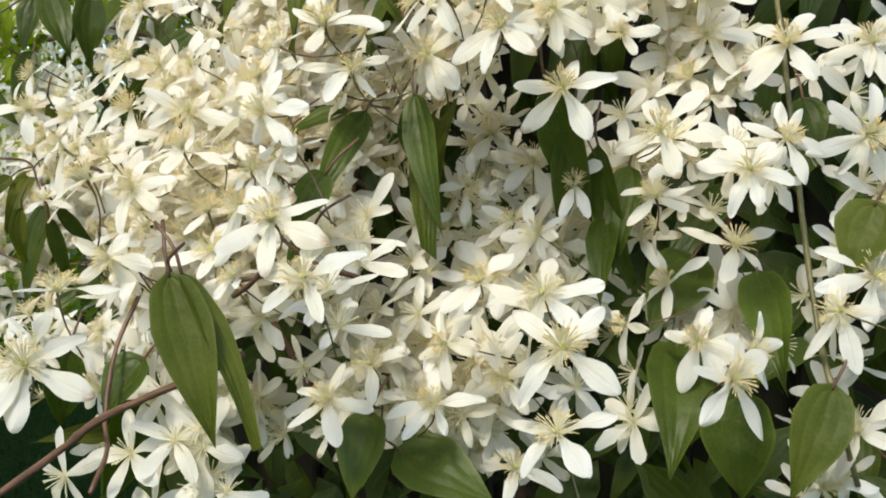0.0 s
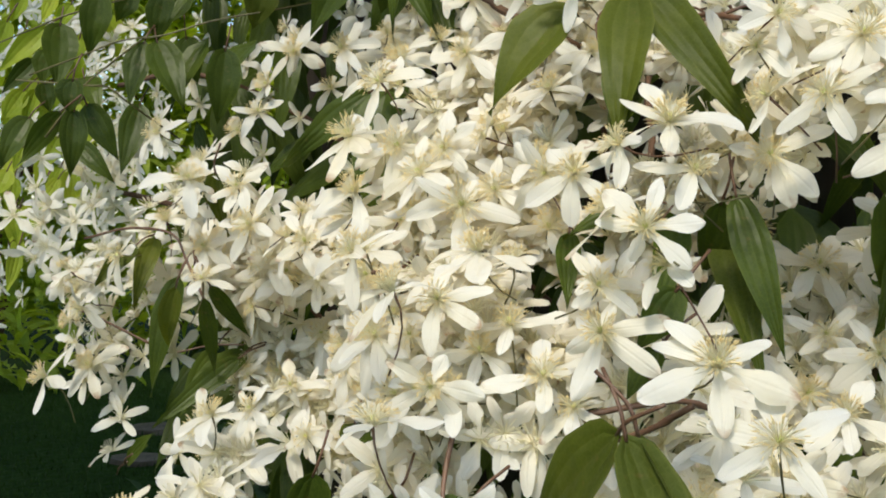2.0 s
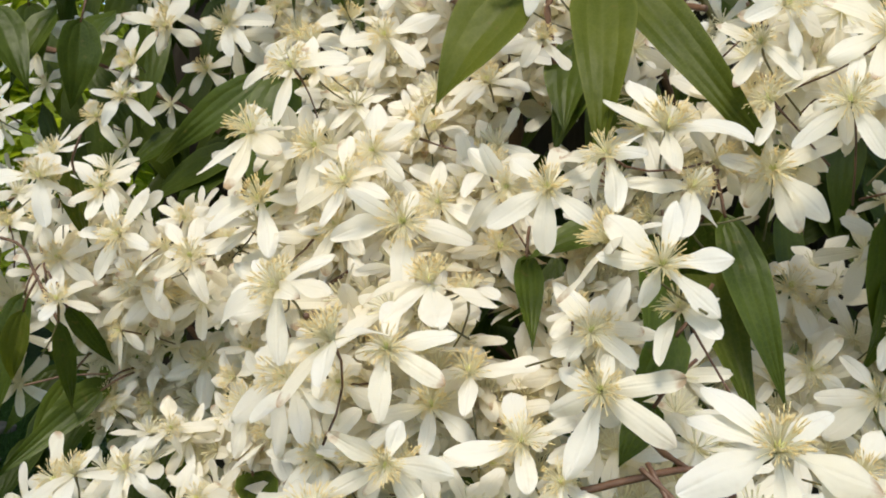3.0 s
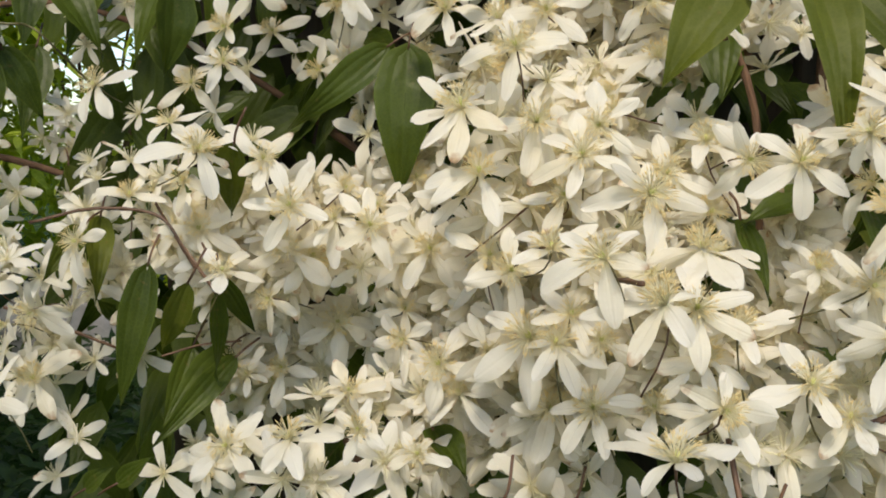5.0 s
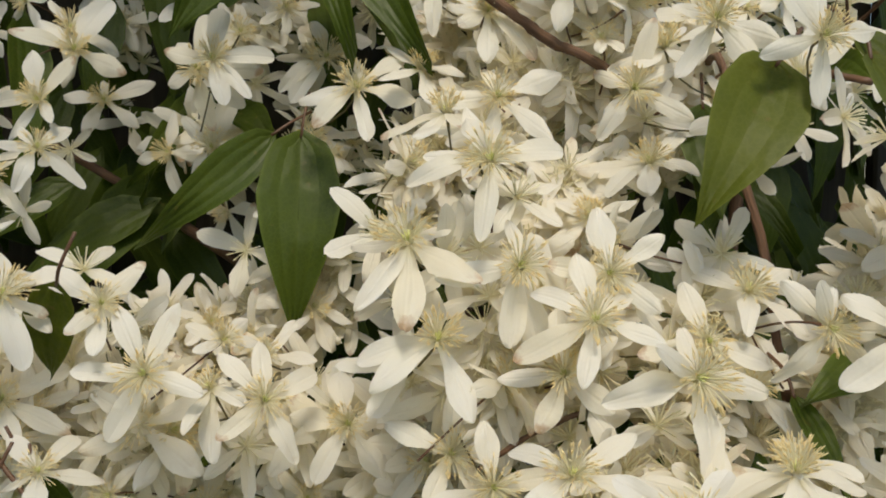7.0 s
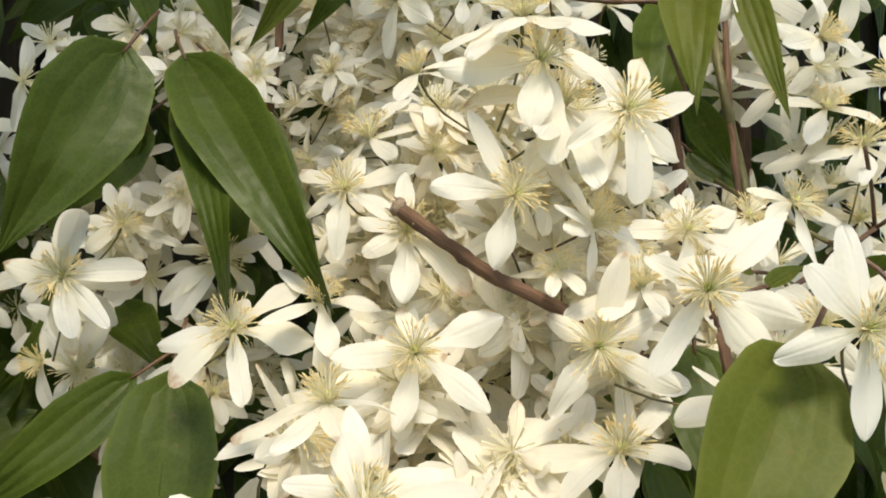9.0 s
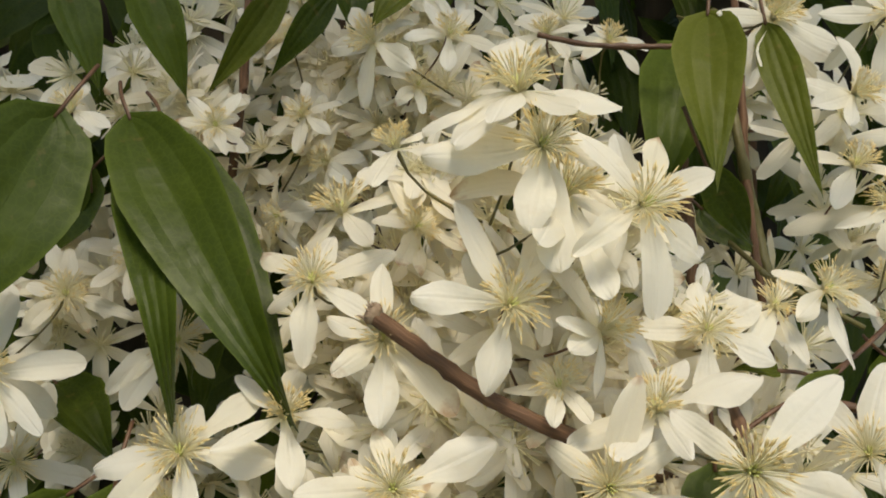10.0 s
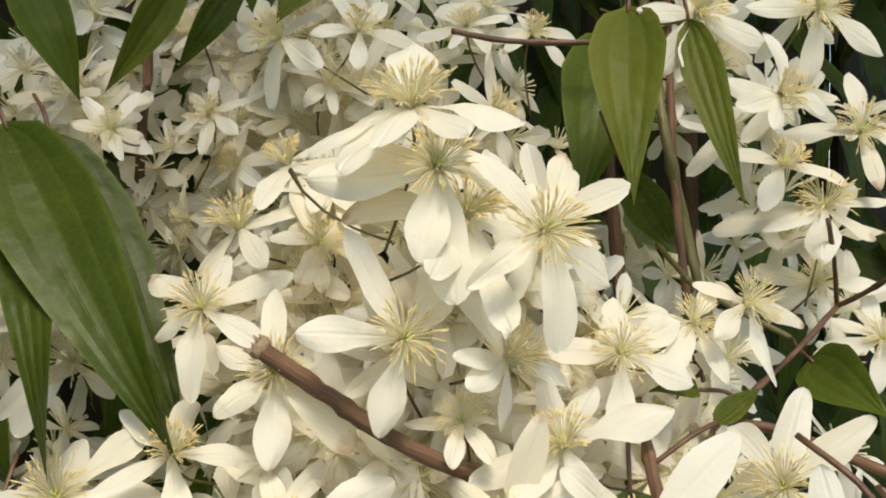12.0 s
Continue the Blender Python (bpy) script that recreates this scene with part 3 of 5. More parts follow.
bloom(-0.1870, 0.5672, 1.2486, -126, 25, (61, 27, -4), (163, 24, -30), (263, 25, -6), (353, 27, -7))
bloom(-0.1748, 0.5680, 1.2317, -180, 55, (27, 24, 2), (115, 17, -26), (204, 17, -26), (292, 24, -1), (352, 32, -42))
bloom(-0.1618, 0.5691, 1.2935, -150, 30, (5, 20, 18), (72, 15, -26), (138, 22, -6), (245, 25, -2), (313, 22, -7))
bloom(-0.1732, 0.4961, 1.2754, -138, 30, (65, 24, -16), (153, 26, -3), (224, 31, 0), (276, 31, -10), (347, 24, 1))
bloom(-0.1800, 0.4280, 1.3176, -150, 30, (82, 20, -25), (157, 22, -1), (212, 26, 6), (289, 25, -14), (343, 20, 16))
bloom(-0.1274, 0.4407, 1.3176, -138, 70, (30, 25, -20), (120, 17, -26), (210, 25, -4), (268, 26, 1), (310, 26, -4))
bloom(-0.1638, 0.4140, 1.3026, -168, 55, (70, 18, -26), (169, 26, -8), (221, 31, 7), (274, 26, -6), (331, 25, 3))
bloom(-0.1598, 0.5020, 1.2410, -96, 30, (19, 23, -7), (99, 16, -26), (179, 21, 16), (255, 25, -8), (294, 25, -2))
bloom(-0.1531, 0.4327, 1.2595, -126, 35, (54, 19, 0), (166, 18, -8), (260, 16, 14), (359, 20, -2))
bloom(-0.1486, 0.3993, 1.2678, -102, 0, (71, 14, -26), (145, 20, 12), (213, 23, -10), (308, 21, -2), (357, 21, -1))
bloom(-0.1392, 0.4767, 1.2429, -156, 70, (32, 17, -26), (107, 17, -26), (183, 17, -26), (258, 25, -10), (287, 24, 19), (316, 24, 0))
bloom(-0.1551, 0.4686, 1.2786, -108, 20, (53, 13, -26), (136, 13, -26), (218, 19, -5), (261, 21, -6), (331, 19, -13))
bloom(-0.2075, 0.5414, 1.2127, -126, 35, (65, 12, -26), (141, 16, -13), (206, 17, -5), (278, 12, -26), (350, 17, -7))
bloom(-0.1453, 0.4208, 1.2987, -114, 30, (21, 23, -5), (93, 21, -15), (180, 15, -26), (267, 24, -10), (332, 23, -2))
bloom(-0.2419, 0.7823, 1.4617, -102, 15, (63, 34, 7), (130, 28, -17), (164, 31, 4), (248, 20, -26), (333, 27, 5))
bloom(0.0161, 0.3959, 1.4068, -108, 25, (37, 23, -2), (141, 24, 0), (201, 22, -3), (249, 22, 5), (317, 22, -5))
bloom(-0.0100, 0.4165, 1.4182, -78, 20, (31, 21, -5), (115, 14, -26), (198, 20, 0), (271, 20, -5), (339, 21, 0))
bloom(-0.0159, 0.4204, 1.4052, -126, 25, (54, 13, -26), (146, 19, -8), (247, 19, -3), (323, 19, -5))
bloom(-0.0008, 0.3904, 1.3824, -138, 25, (38, 22, -5), (94, 22, -12), (150, 21, -30), (227, 23, -6), (301, 22, -8))
bloom(-0.0109, 0.4194, 1.3852, -168, 35, (42, 23, -6), (93, 23, 2), (174, 23, -3), (295, 22, 2))
bloom(-0.0070, 0.4232, 1.3613, -126, 20, (36, 26, -1), (108, 24, -13), (157, 23, -21), (226, 17, -26), (295, 24, -3), (324, 26, -9))
bloom(-0.0540, 0.4133, 1.3728, -102, 50, (77, 24, -5), (114, 25, 7), (143, 25, -1), (267, 24, 6), (350, 29, 3))
bloom(-0.0745, 0.4128, 1.3634, -162, 35, (88, 16, -26), (180, 24, 0), (245, 16, -26), (310, 24, -12), (356, 23, 7))
bloom(-0.0878, 0.4339, 1.3523, -114, 25, (33, 21, -10), (77, 21, -14), (135, 21, -16), (217, 25, -5), (267, 23, -11), (319, 23, -8))
bloom(-0.0421, 0.4174, 1.3535, -84, 45, (44, 24, -12), (108, 17, -26), (173, 25, -7), (238, 24, -1), (321, 17, -26))
bloom(-0.0625, 0.5190, 1.4203, -96, 35, (25, 14, -26), (108, 14, -26), (191, 20, -6), (236, 20, 3), (302, 20, -2))
bloom(-0.2234, 0.6054, 1.2285, -96, 35, (7, 22, -7), (102, 20, -3), (212, 17, -23), (290, 14, -26))
bloom(-0.1709, 0.3950, 1.2531, -120, 85, (33, 28, 5), (125, 26, 1), (153, 26, -2), (218, 17, -26), (283, 25, 10))
bloom(-0.1406, 0.4093, 1.2632, -126, 60, (32, 22, -6), (111, 15, -26), (190, 21, -28), (305, 22, -6))
bloom(-0.1711, 0.4775, 1.2761, -114, 55, (66, 16, -26), (158, 16, -26), (250, 23, 10), (294, 25, -16), (334, 24, -1))
bloom(-0.0628, 0.3305, 1.2875, -114, 40, (47, 22, -17), (134, 24, -3), (155, 23, -10), (206, 27, -6), (280, 23, -3), (341, 26, -4))
bloom(-0.0864, 0.3855, 1.2912, -114, 20, (12, 26, -6), (81, 17, -26), (149, 24, -50), (201, 22, -36), (257, 28, -5), (327, 27, -6))
bloom(-0.1039, 0.4058, 1.2705, -108, 50, (32, 21, -7), (104, 22, 1), (198, 25, -4), (278, 20, 3))
bloom(-0.0747, 0.3723, 1.3302, -108, 20, (7, 21, -5), (73, 21, -8), (136, 22, -1), (174, 19, -13), (246, 14, -26), (317, 22, -6))
bloom(0.0454, 0.4276, 1.2776, -132, 25, (60, 15, -26), (128, 22, -5), (191, 23, -3), (226, 26, -3), (288, 15, -26), (351, 18, 19))
bloom(0.0162, 0.3987, 1.2573, -114, 45, (65, 23, -1), (146, 15, -26), (227, 22, -2), (274, 21, 11), (342, 25, -3))
bloom(0.0497, 0.4940, 1.3127, -96, 35, (16, 26, -2), (58, 26, -4), (163, 27, -8), (231, 25, -1), (296, 29, -9))
bloom(0.0357, 0.4557, 1.2827, -114, 25, (48, 19, 3), (160, 20, -2), (227, 16, 3), (333, 16, -12))
bloom(0.0658, 0.4473, 1.3014, -114, 30, (56, 21, -2), (155, 14, -26), (254, 19, -1), (297, 20, -5))
bloom(-0.0636, 0.3799, 1.3164, -150, 45, (68, 13, -26), (166, 13, -26), (263, 19, -6), (331, 18, 1))
bloom(-0.0771, 0.4325, 1.3095, -108, 50, (28, 11, -26), (112, 16, -3), (175, 11, -26), (238, 15, 5), (304, 16, -1))
bloom(-0.0928, 0.3967, 1.2594, -144, 55, (70, 13, -26), (158, 13, -26), (246, 19, -6), (302, 18, -1), (342, 18, 3))
bloom(-0.1138, 0.4347, 1.2874, -120, 60, (22, 25, -3), (102, 15, -26), (182, 22, -11), (284, 22, 0))
bloom(0.1068, 0.4668, 1.4159, -114, 25, (92, 28, 1), (211, 26, -5), (257, 26, 5), (292, 26, 5), (350, 30, -6))
bloom(0.1370, 0.4713, 1.3781, -108, 25, (48, 23, -2), (95, 23, -8), (173, 20, -14), (241, 16, -26), (308, 26, -11), (351, 24, -3))
bloom(0.1309, 0.4587, 1.3988, -132, 20, (70, 28, 5), (114, 25, -10), (173, 25, -10), (263, 18, -26), (353, 27, -10))
bloom(0.0521, 0.3933, 1.3424, -108, 20, (10, 24, -5), (83, 22, -25), (176, 23, -6), (232, 26, -10), (305, 26, -10))
bloom(0.0955, 0.3974, 1.3243, -126, 25, (46, 26, 0), (118, 24, -13), (208, 23, -9), (303, 25, -7))
bloom(0.0235, 0.3704, 1.3648, -114, 30, (18, 16, -26), (83, 24, -7), (147, 16, -26), (212, 25, -7), (260, 24, -1), (314, 24, -2))
bloom(0.0177, 0.3707, 1.3821, -102, 35, (7, 20, 0), (96, 19, -4), (207, 17, 14), (311, 19, -7))
bloom(0.0868, 0.4388, 1.3732, -114, 15, (5, 18, -4), (125, 18, 3), (187, 16, -10), (304, 15, 9))
bloom(0.0412, 0.3630, 1.2556, -114, 50, (21, 25, -5), (93, 25, -9), (192, 25, -5), (257, 17, -26), (322, 24, -3))
bloom(0.0462, 0.3408, 1.2377, -108, 30, (57, 25, -16), (145, 27, -6), (230, 28, -7), (327, 27, -5))
bloom(0.1159, 0.4035, 1.2299, -114, 25, (79, 20, -20), (169, 19, -25), (256, 25, -8), (304, 23, -7), (350, 22, -6))
bloom(-0.0042, 0.4002, 1.2012, -108, 45, (10, 24, -4), (103, 22, -5), (197, 23, -4), (244, 21, 2), (307, 15, -26))
bloom(0.1438, 0.4409, 1.2704, -90, 50, (26, 27, -5), (149, 29, -4), (247, 27, -1), (317, 18, -26))
bloom(0.1129, 0.4474, 1.2513, -144, 35, (46, 24, -4), (156, 20, -11), (219, 19, -15), (290, 21, -10))
bloom(-0.0489, 0.3154, 1.2672, -114, 35, (29, 24, -4), (103, 22, -7), (172, 22, 0), (218, 21, -8), (310, 21, -2))
bloom(0.0112, 0.5545, 1.4788, -90, 30, (42, 24, -34), (123, 16, -26), (204, 23, 0), (277, 25, -5), (343, 24, 0))
bloom(0.1037, 0.5880, 1.4795, -132, 35, (5, 26, -4), (82, 25, -9), (158, 26, -6), (209, 25, -5), (287, 17, -26))
bloom(-0.0668, 0.5485, 1.4490, -144, 50, (26, 28, 7), (80, 23, -3), (115, 23, 1), (205, 24, -4), (247, 21, 16), (301, 21, 10))
bloom(-0.0219, 0.5197, 1.4388, -150, 30, (45, 28, 3), (86, 26, -3), (125, 24, -19), (218, 17, -26), (311, 17, -26))
bloom(0.0400, 0.5630, 1.5434, -96, 20, (77, 23, 3), (176, 22, -9), (201, 21, 6), (231, 21, 9), (347, 22, -1))
bloom(0.0668, 0.5659, 1.5750, -126, 5, (41, 18, -26), (112, 18, -26), (183, 25, 0), (258, 28, -10), (329, 27, -4))
bloom(0.1022, 0.5707, 1.5362, -138, 30, (5, 18, -26), (90, 27, -2), (172, 28, -6), (280, 26, -2))
bloom(0.0691, 0.5804, 1.5229, -120, 45, (50, 22, -6), (135, 22, -10), (237, 22, -5), (344, 23, 2))
bloom(0.0828, 0.5727, 1.5078, -144, 60, (39, 30, -15), (112, 20, -26), (184, 39, -5), (224, 29, 1), (263, 30, -1), (331, 20, -26))
bloom(0.0204, 0.5797, 1.5693, -102, 20, (21, 24, -11), (104, 17, -26), (187, 24, -1), (235, 25, -8), (250, 24, 0), (337, 25, 3))
bloom(-0.0848, 0.3985, 1.3072, -102, 35, (11, 18, -1), (72, 17, -7), (126, 19, -1), (228, 12, -26), (330, 18, -2))
bloom(-0.0813, 0.3913, 1.3357, 162, 45, (73, 18, -26), (149, 26, -3), (182, 26, 0), (294, 26, -3), (357, 26, 0))
bloom(-0.1320, 0.2802, 1.2435, -90, 25, (36, 21, -25), (123, 17, -26), (210, 26, -3), (240, 26, -4), (265, 21, -3), (335, 25, -5))
bloom(-0.2473, 0.4783, 1.1842, -114, 70, (108, 26, -2), (200, 27, 1), (271, 26, -3), (352, 26, 1))
bloom(0.0121, 0.4708, 1.3000, -65, 14, (68, 20), (180, 18), (259, 22), (344, 22))
bloom(-0.0069, 0.4641, 1.3663, -58, 10, (53, 20), (152, 22), (247, 24), (325, 23))
bloom(0.0848, 0.4088, 1.2367, -156, 6, (66, 17), (166, 16), (273, 19), (356, 17))
bloom(-0.1846, 0.6263, 1.2662, -99, 39, (21, 17), (130, 17), (191, 18), (268, 17), (317, 19))
bloom(-0.1921, 0.6049, 1.2544, -149, 10, (33, 19), (146, 21), (201, 20), (286, 25), (341, 17))
bloom(0.0486, 0.3995, 1.3779, -123, 5, (32, 20), (88, 20), (144, 17), (192, 20), (281, 20), (326, 24))
bloom(-0.2864, 0.6757, 1.2933, -105, 10, (8, 21), (75, 19), (128, 20), (198, 20), (308, 20))
bloom(-0.2445, 0.6484, 1.2997, -127, 29, (23, 36), (82, 30), (146, 27), (213, 25), (326, 31))
bloom(-0.0527, 0.4054, 1.2020, -108, 39, (82, 19), (162, 18), (230, 22), (295, 25), (352, 24))
bloom(-0.2901, 0.6772, 1.3096, -103, 29, (23, 27), (133, 24), (188, 25), (284, 23), (323, 30))
bloom(-0.0885, 0.6295, 1.4963, -81, 28, (26, 19), (106, 18), (171, 17), (227, 19), (261, 17), (329, 19))
bloom(0.0016, 0.4105, 1.2270, -133, 14, (57, 18), (126, 18), (212, 18), (283, 21), (360, 21))
bloom(-0.1162, 0.5218, 1.3744, 166, 19, (40, 21), (109, 16), (173, 20), (213, 15), (325, 16))
bloom(-0.2327, 0.6511, 1.2957, -70, 12, (22, 25), (93, 28), (157, 26), (223, 28), (273, 27))
bloom(-0.0744, 0.7194, 1.5261, -164, 20, (11, 18), (85, 19), (156, 21), (225, 16), (301, 17), (328, 20))
bloom(-0.1107, 0.5418, 1.3830, -144, 49, (40, 19), (151, 16), (236, 15), (292, 20))
bloom(-0.0565, 0.6813, 1.5528, -92, 35, (75, 19), (155, 19), (219, 19), (263, 16), (354, 17))
bloom(-0.0853, 0.7206, 1.5445, -140, 32, (22, 17), (97, 17), (142, 15), (210, 17), (278, 20), (321, 19))
bloom(0.0442, 0.3376, 1.2052, -128, 54, (36, 24), (113, 22), (177, 23), (247, 22), (324, 23))
bloom(-0.0887, 0.4864, 1.3283, -101, 44, (23, 23), (100, 20), (185, 20), (280, 20), (308, 27))
bloom(-0.3541, 0.9548, 1.3534, -127, 1, (12, 22), (76, 20), (133, 19), (206, 21), (304, 28))
bloom(0.1275, 0.3661, 1.2328, -60, 14, (5, 20), (61, 17), (154, 16), (210, 18), (288, 18))
bloom(0.1557, 0.4101, 1.3218, -77, 23, (52, 20), (94, 18), (163, 21), (224, 19), (274, 24), (349, 21))
bloom(0.1645, 0.4328, 1.3677, -121, 36, (9, 22), (77, 24), (139, 22), (206, 20), (222, 25), (243, 30), (302, 30))
bloom(-0.0889, 0.7334, 1.5049, -172, -10, (4, 22), (83, 17), (155, 16), (218, 15), (298, 18))
bloom(0.1106, 0.3391, 1.2262, -66, 23, (24, 26), (63, 19), (163, 19), (216, 26), (294, 26))
bloom(-0.1650, 0.6648, 1.3390, -82, 38, (46, 26), (102, 20), (162, 22), (222, 17), (284, 22), (339, 21))
bloom(-0.2872, 0.4832, 1.1886, -127, 66, (21, 27), (106, 22), (184, 22), (273, 18), (335, 27))
bloom(-0.1513, 0.6769, 1.4082, -89, 64, (40, 17), (115, 18), (185, 19), (263, 18), (304, 16))
bloom(-0.1463, 0.6128, 1.4026, -49, 23, (53, 30), (115, 26), (187, 26), (258, 27), (341, 29))
bloom(-0.0542, 0.6632, 1.5693, -107, 31, (49, 17), (117, 17), (191, 18), (264, 19), (356, 23))
bloom(-0.1737, 0.7119, 1.5357, -135, 42, (101, 15), (131, 20), (147, 18), (233, 17), (316, 17), (338, 17))
bloom(-0.1575, 0.7955, 1.3798, -157, -6, (10, 22), (86, 19), (158, 17), (232, 22), (298, 26))
bloom(-0.1952, 0.6575, 1.3303, -164, -2, (15, 17), (93, 20), (210, 18), (292, 17))
bloom(-0.1599, 0.4130, 1.2059, -134, 13, (34, 27), (146, 24), (219, 18), (335, 18))
bloom(-0.0798, 0.7495, 1.5817, -146, 38, (47, 19), (118, 22), (155, 18), (263, 16), (324, 19))
bloom(-0.0086, 0.6626, 1.5765, -130, 46, (18, 17), (75, 16), (126, 21), (196, 19), (255, 16), (309, 16))
bloom(-0.0473, 0.4351, 1.3437, -177, 24, (45, 15), (103, 15), (186, 15), (250, 22), (345, 22))
bloom(0.0739, 0.6227, 1.5861, -114, 11, (38, 27), (107, 30), (186, 26), (246, 30), (280, 27), (329, 31))
bloom(-0.2875, 0.6774, 1.1699, -112, 17, (15, 18), (86, 18), (154, 18), (269, 17), (327, 20))
bloom(0.2203, 0.4656, 1.3737, -115, 34, (9, 23), (74, 23), (146, 24), (198, 25), (261, 22), (288, 27))
bloom(0.1895, 0.3931, 1.2603, -80, 30, (34, 24), (76, 34), (142, 27), (195, 31), (249, 29), (320, 26))
bloom(0.1833, 0.3884, 1.1920, -155, 37, (62, 25), (147, 25), (193, 28), (276, 24), (351, 20))
bloom(0.1684, 0.3756, 1.2472, -148, 23, (10, 19), (114, 19), (137, 18), (245, 26), (296, 27))
bloom(0.2147, 0.4426, 1.2958, -76, 14, (8, 26), (69, 23), (154, 27), (236, 22), (249, 34), (310, 27))
bloom(0.1672, 0.3870, 1.1670, -81, 51, (43, 29), (102, 26), (214, 19), (282, 24), (354, 26))
bloom(0.2047, 0.4351, 1.3245, -80, 3, (16, 23), (78, 26), (149, 27), (198, 34), (225, 24), (300, 29))
bloom(-0.0394, 0.4608, 1.3773, -138, 33, (10, 19), (99, 29), (214, 20), (297, 29))
bloom(0.0076, 0.4810, 1.3923, -86, 26, (39, 19), (155, 26), (160, 18), (220, 20), (276, 22), (336, 27))
bloom(0.0270, 0.4549, 1.2551, -93, 29, (43, 20), (138, 29), (206, 30), (270, 25), (327, 20))
bloom(-0.2403, 0.7178, 1.2082, -131, 36, (1, 25), (78, 25), (162, 25), (234, 28), (303, 25))
bloom(-0.1006, 0.4512, 1.2505, -61, 25, (5, 17), (78, 18), (165, 18), (238, 16), (311, 16))
bloom(-0.2017, 0.6960, 1.3313, -81, 35, (27, 19), (84, 18), (154, 16), (212, 17), (274, 16))
bloom(-0.1962, 0.8703, 1.4943, -123, 14, (11, 21), (105, 19), (158, 19), (224, 18), (294, 20))
bloom(-0.2409, 0.7999, 1.4748, -85, 30, (48, 25), (106, 21), (215, 21), (257, 32), (338, 27))
bloom(-0.2552, 0.8394, 1.4940, -151, 2, (11, 16), (71, 16), (135, 16), (215, 16), (309, 19))
bloom(-0.1143, 0.6718, 1.4539, -157, 13, (1, 17), (73, 16), (133, 18), (210, 17), (291, 17))
bloom(0.1178, 0.5705, 1.4594, -125, 32, (32, 19), (96, 22), (151, 20), (195, 27), (255, 22), (324, 23))
bloom(-0.1442, 0.7072, 1.4164, -131, 58, (29, 28), (90, 22), (135, 20), (206, 23), (272, 23), (349, 22))
bloom(-0.0026, 0.6547, 1.5440, -75, 21, (12, 24), (52, 18), (77, 27), (147, 21), (212, 21), (272, 23))
bloom(0.0345, 0.4254, 1.1636, -76, 51, (33, 21), (99, 22), (164, 17), (248, 20), (340, 26))
bloom(0.0283, 0.5254, 1.3295, -65, 37, (64, 24), (162, 25), (231, 26), (307, 26))
bloom(-0.1620, 0.4810, 1.2870, -111, 47, (130, 19), (194, 18), (284, 21), (346, 18), (61, 20))
bloom(-0.1790, 0.5270, 1.2630, -93, 10, (25, 18), (116, 20), (221, 20), (292, 19))
bloom(-0.1030, 0.5510, 1.3810, -130, 45, (289, 18), (352, 18), (68, 21), (111, 22), (181, 21), (227, 22))
bloom(-0.3250, 0.7150, 1.3270, -106, 49, (271, 19), (348, 23), (73, 22), (162, 22))
bloom(-0.2980, 0.6760, 1.3370, -127, 18, (174, 18), (271, 21), (351, 23), (91, 22))
bloom(-0.3010, 0.7150, 1.3700, -135, 50, (99, 18), (172, 19), (255, 20), (326, 18), (44, 23))
bloom(-0.1390, 0.5010, 1.3670, -124, 12, (96, 22), (176, 19), (250, 19), (321, 20), (34, 21))
bloom(-0.2790, 0.6830, 1.3030, -108, 13, (245, 21), (302, 23), (22, 18), (97, 19), (176, 20))
bloom(-0.1970, 0.6380, 1.3240, -129, 50, (137, 18), (206, 19), (279, 18), (353, 22), (66, 21))
bloom(-0.2890, 0.6550, 1.3530, -105, 30, (36, 19), (141, 22), (220, 18), (318, 21))
bloom(-0.1530, 0.5050, 1.3360, -136, 24, (256, 20), (326, 19), (34, 20), (104, 22), (190, 21))
bloom(-0.1760, 0.5100, 1.3030, -114, 16, (201, 22), (282, 22), (11, 21), (95, 20))
bloom(-0.1760, 0.5340, 1.3070, -99, 30, (230, 22), (303, 23), (358, 19), (77, 23), (145, 23))
bloom(-0.1360, 0.6200, 1.4430, -106, 49, (277, 23), (346, 20), (76, 23), (133, 19), (212, 23))
bloom(-0.2980, 0.7090, 1.3070, -118, 13, (298, 20), (5, 20), (80, 23), (145, 18), (229, 19))
bloom(-0.2660, 0.7130, 1.2230, -126, 43, (349, 22), (61, 23), (142, 19), (205, 19), (283, 20))
bloom(-0.1610, 0.4630, 1.2520, -133, 28, (295, 22), (5, 20), (62, 22), (130, 23), (185, 18), (241, 22))
bloom(-0.1260, 0.4400, 1.2750, -100, 43, (323, 21), (53, 21), (112, 18), (199, 23), (264, 20))
bloom(-0.0760, 0.4080, 1.3060, -119, 26, (211, 19), (284, 19), (0, 18), (77, 20), (135, 19))
bloom(0.1010, 0.4260, 1.2950, -122, 46, (29, 19), (100, 22), (170, 18), (253, 22), (331, 21))
bloom(0.1340, 0.3920, 1.3070, -109, 26, (173, 23), (244, 23), (283, 19), (350, 19), (58, 18), (121, 21))
bloom(-0.0340, 0.4190, 1.2160, -123, 37, (217, 23), (302, 23), (27, 20), (126, 21))
bloom(0.0300, 0.4150, 1.2100, -119, 13, (308, 19), (33, 21), (126, 21), (217, 21))
bloom(0.1280, 0.4690, 1.3560, -130, 38, (224, 20), (311, 20), (63, 20), (147, 21))

# ---- the leaves ----
leaf((-0.084, 0.484, 1.433), (-0.119, 0.484, 1.382), 31, -124, 11, True)
leaf((-0.057, 0.468, 1.436), (-0.071, 0.428, 1.361), 25, -108, 6, True)
leaf((-0.053, 0.477, 1.446), (-0.015, 0.417, 1.369), 22, -96, 5, True)
leaf((0.005, 0.494, 1.345), (-0.007, 0.427, 1.268), 26, -133, 19, True)
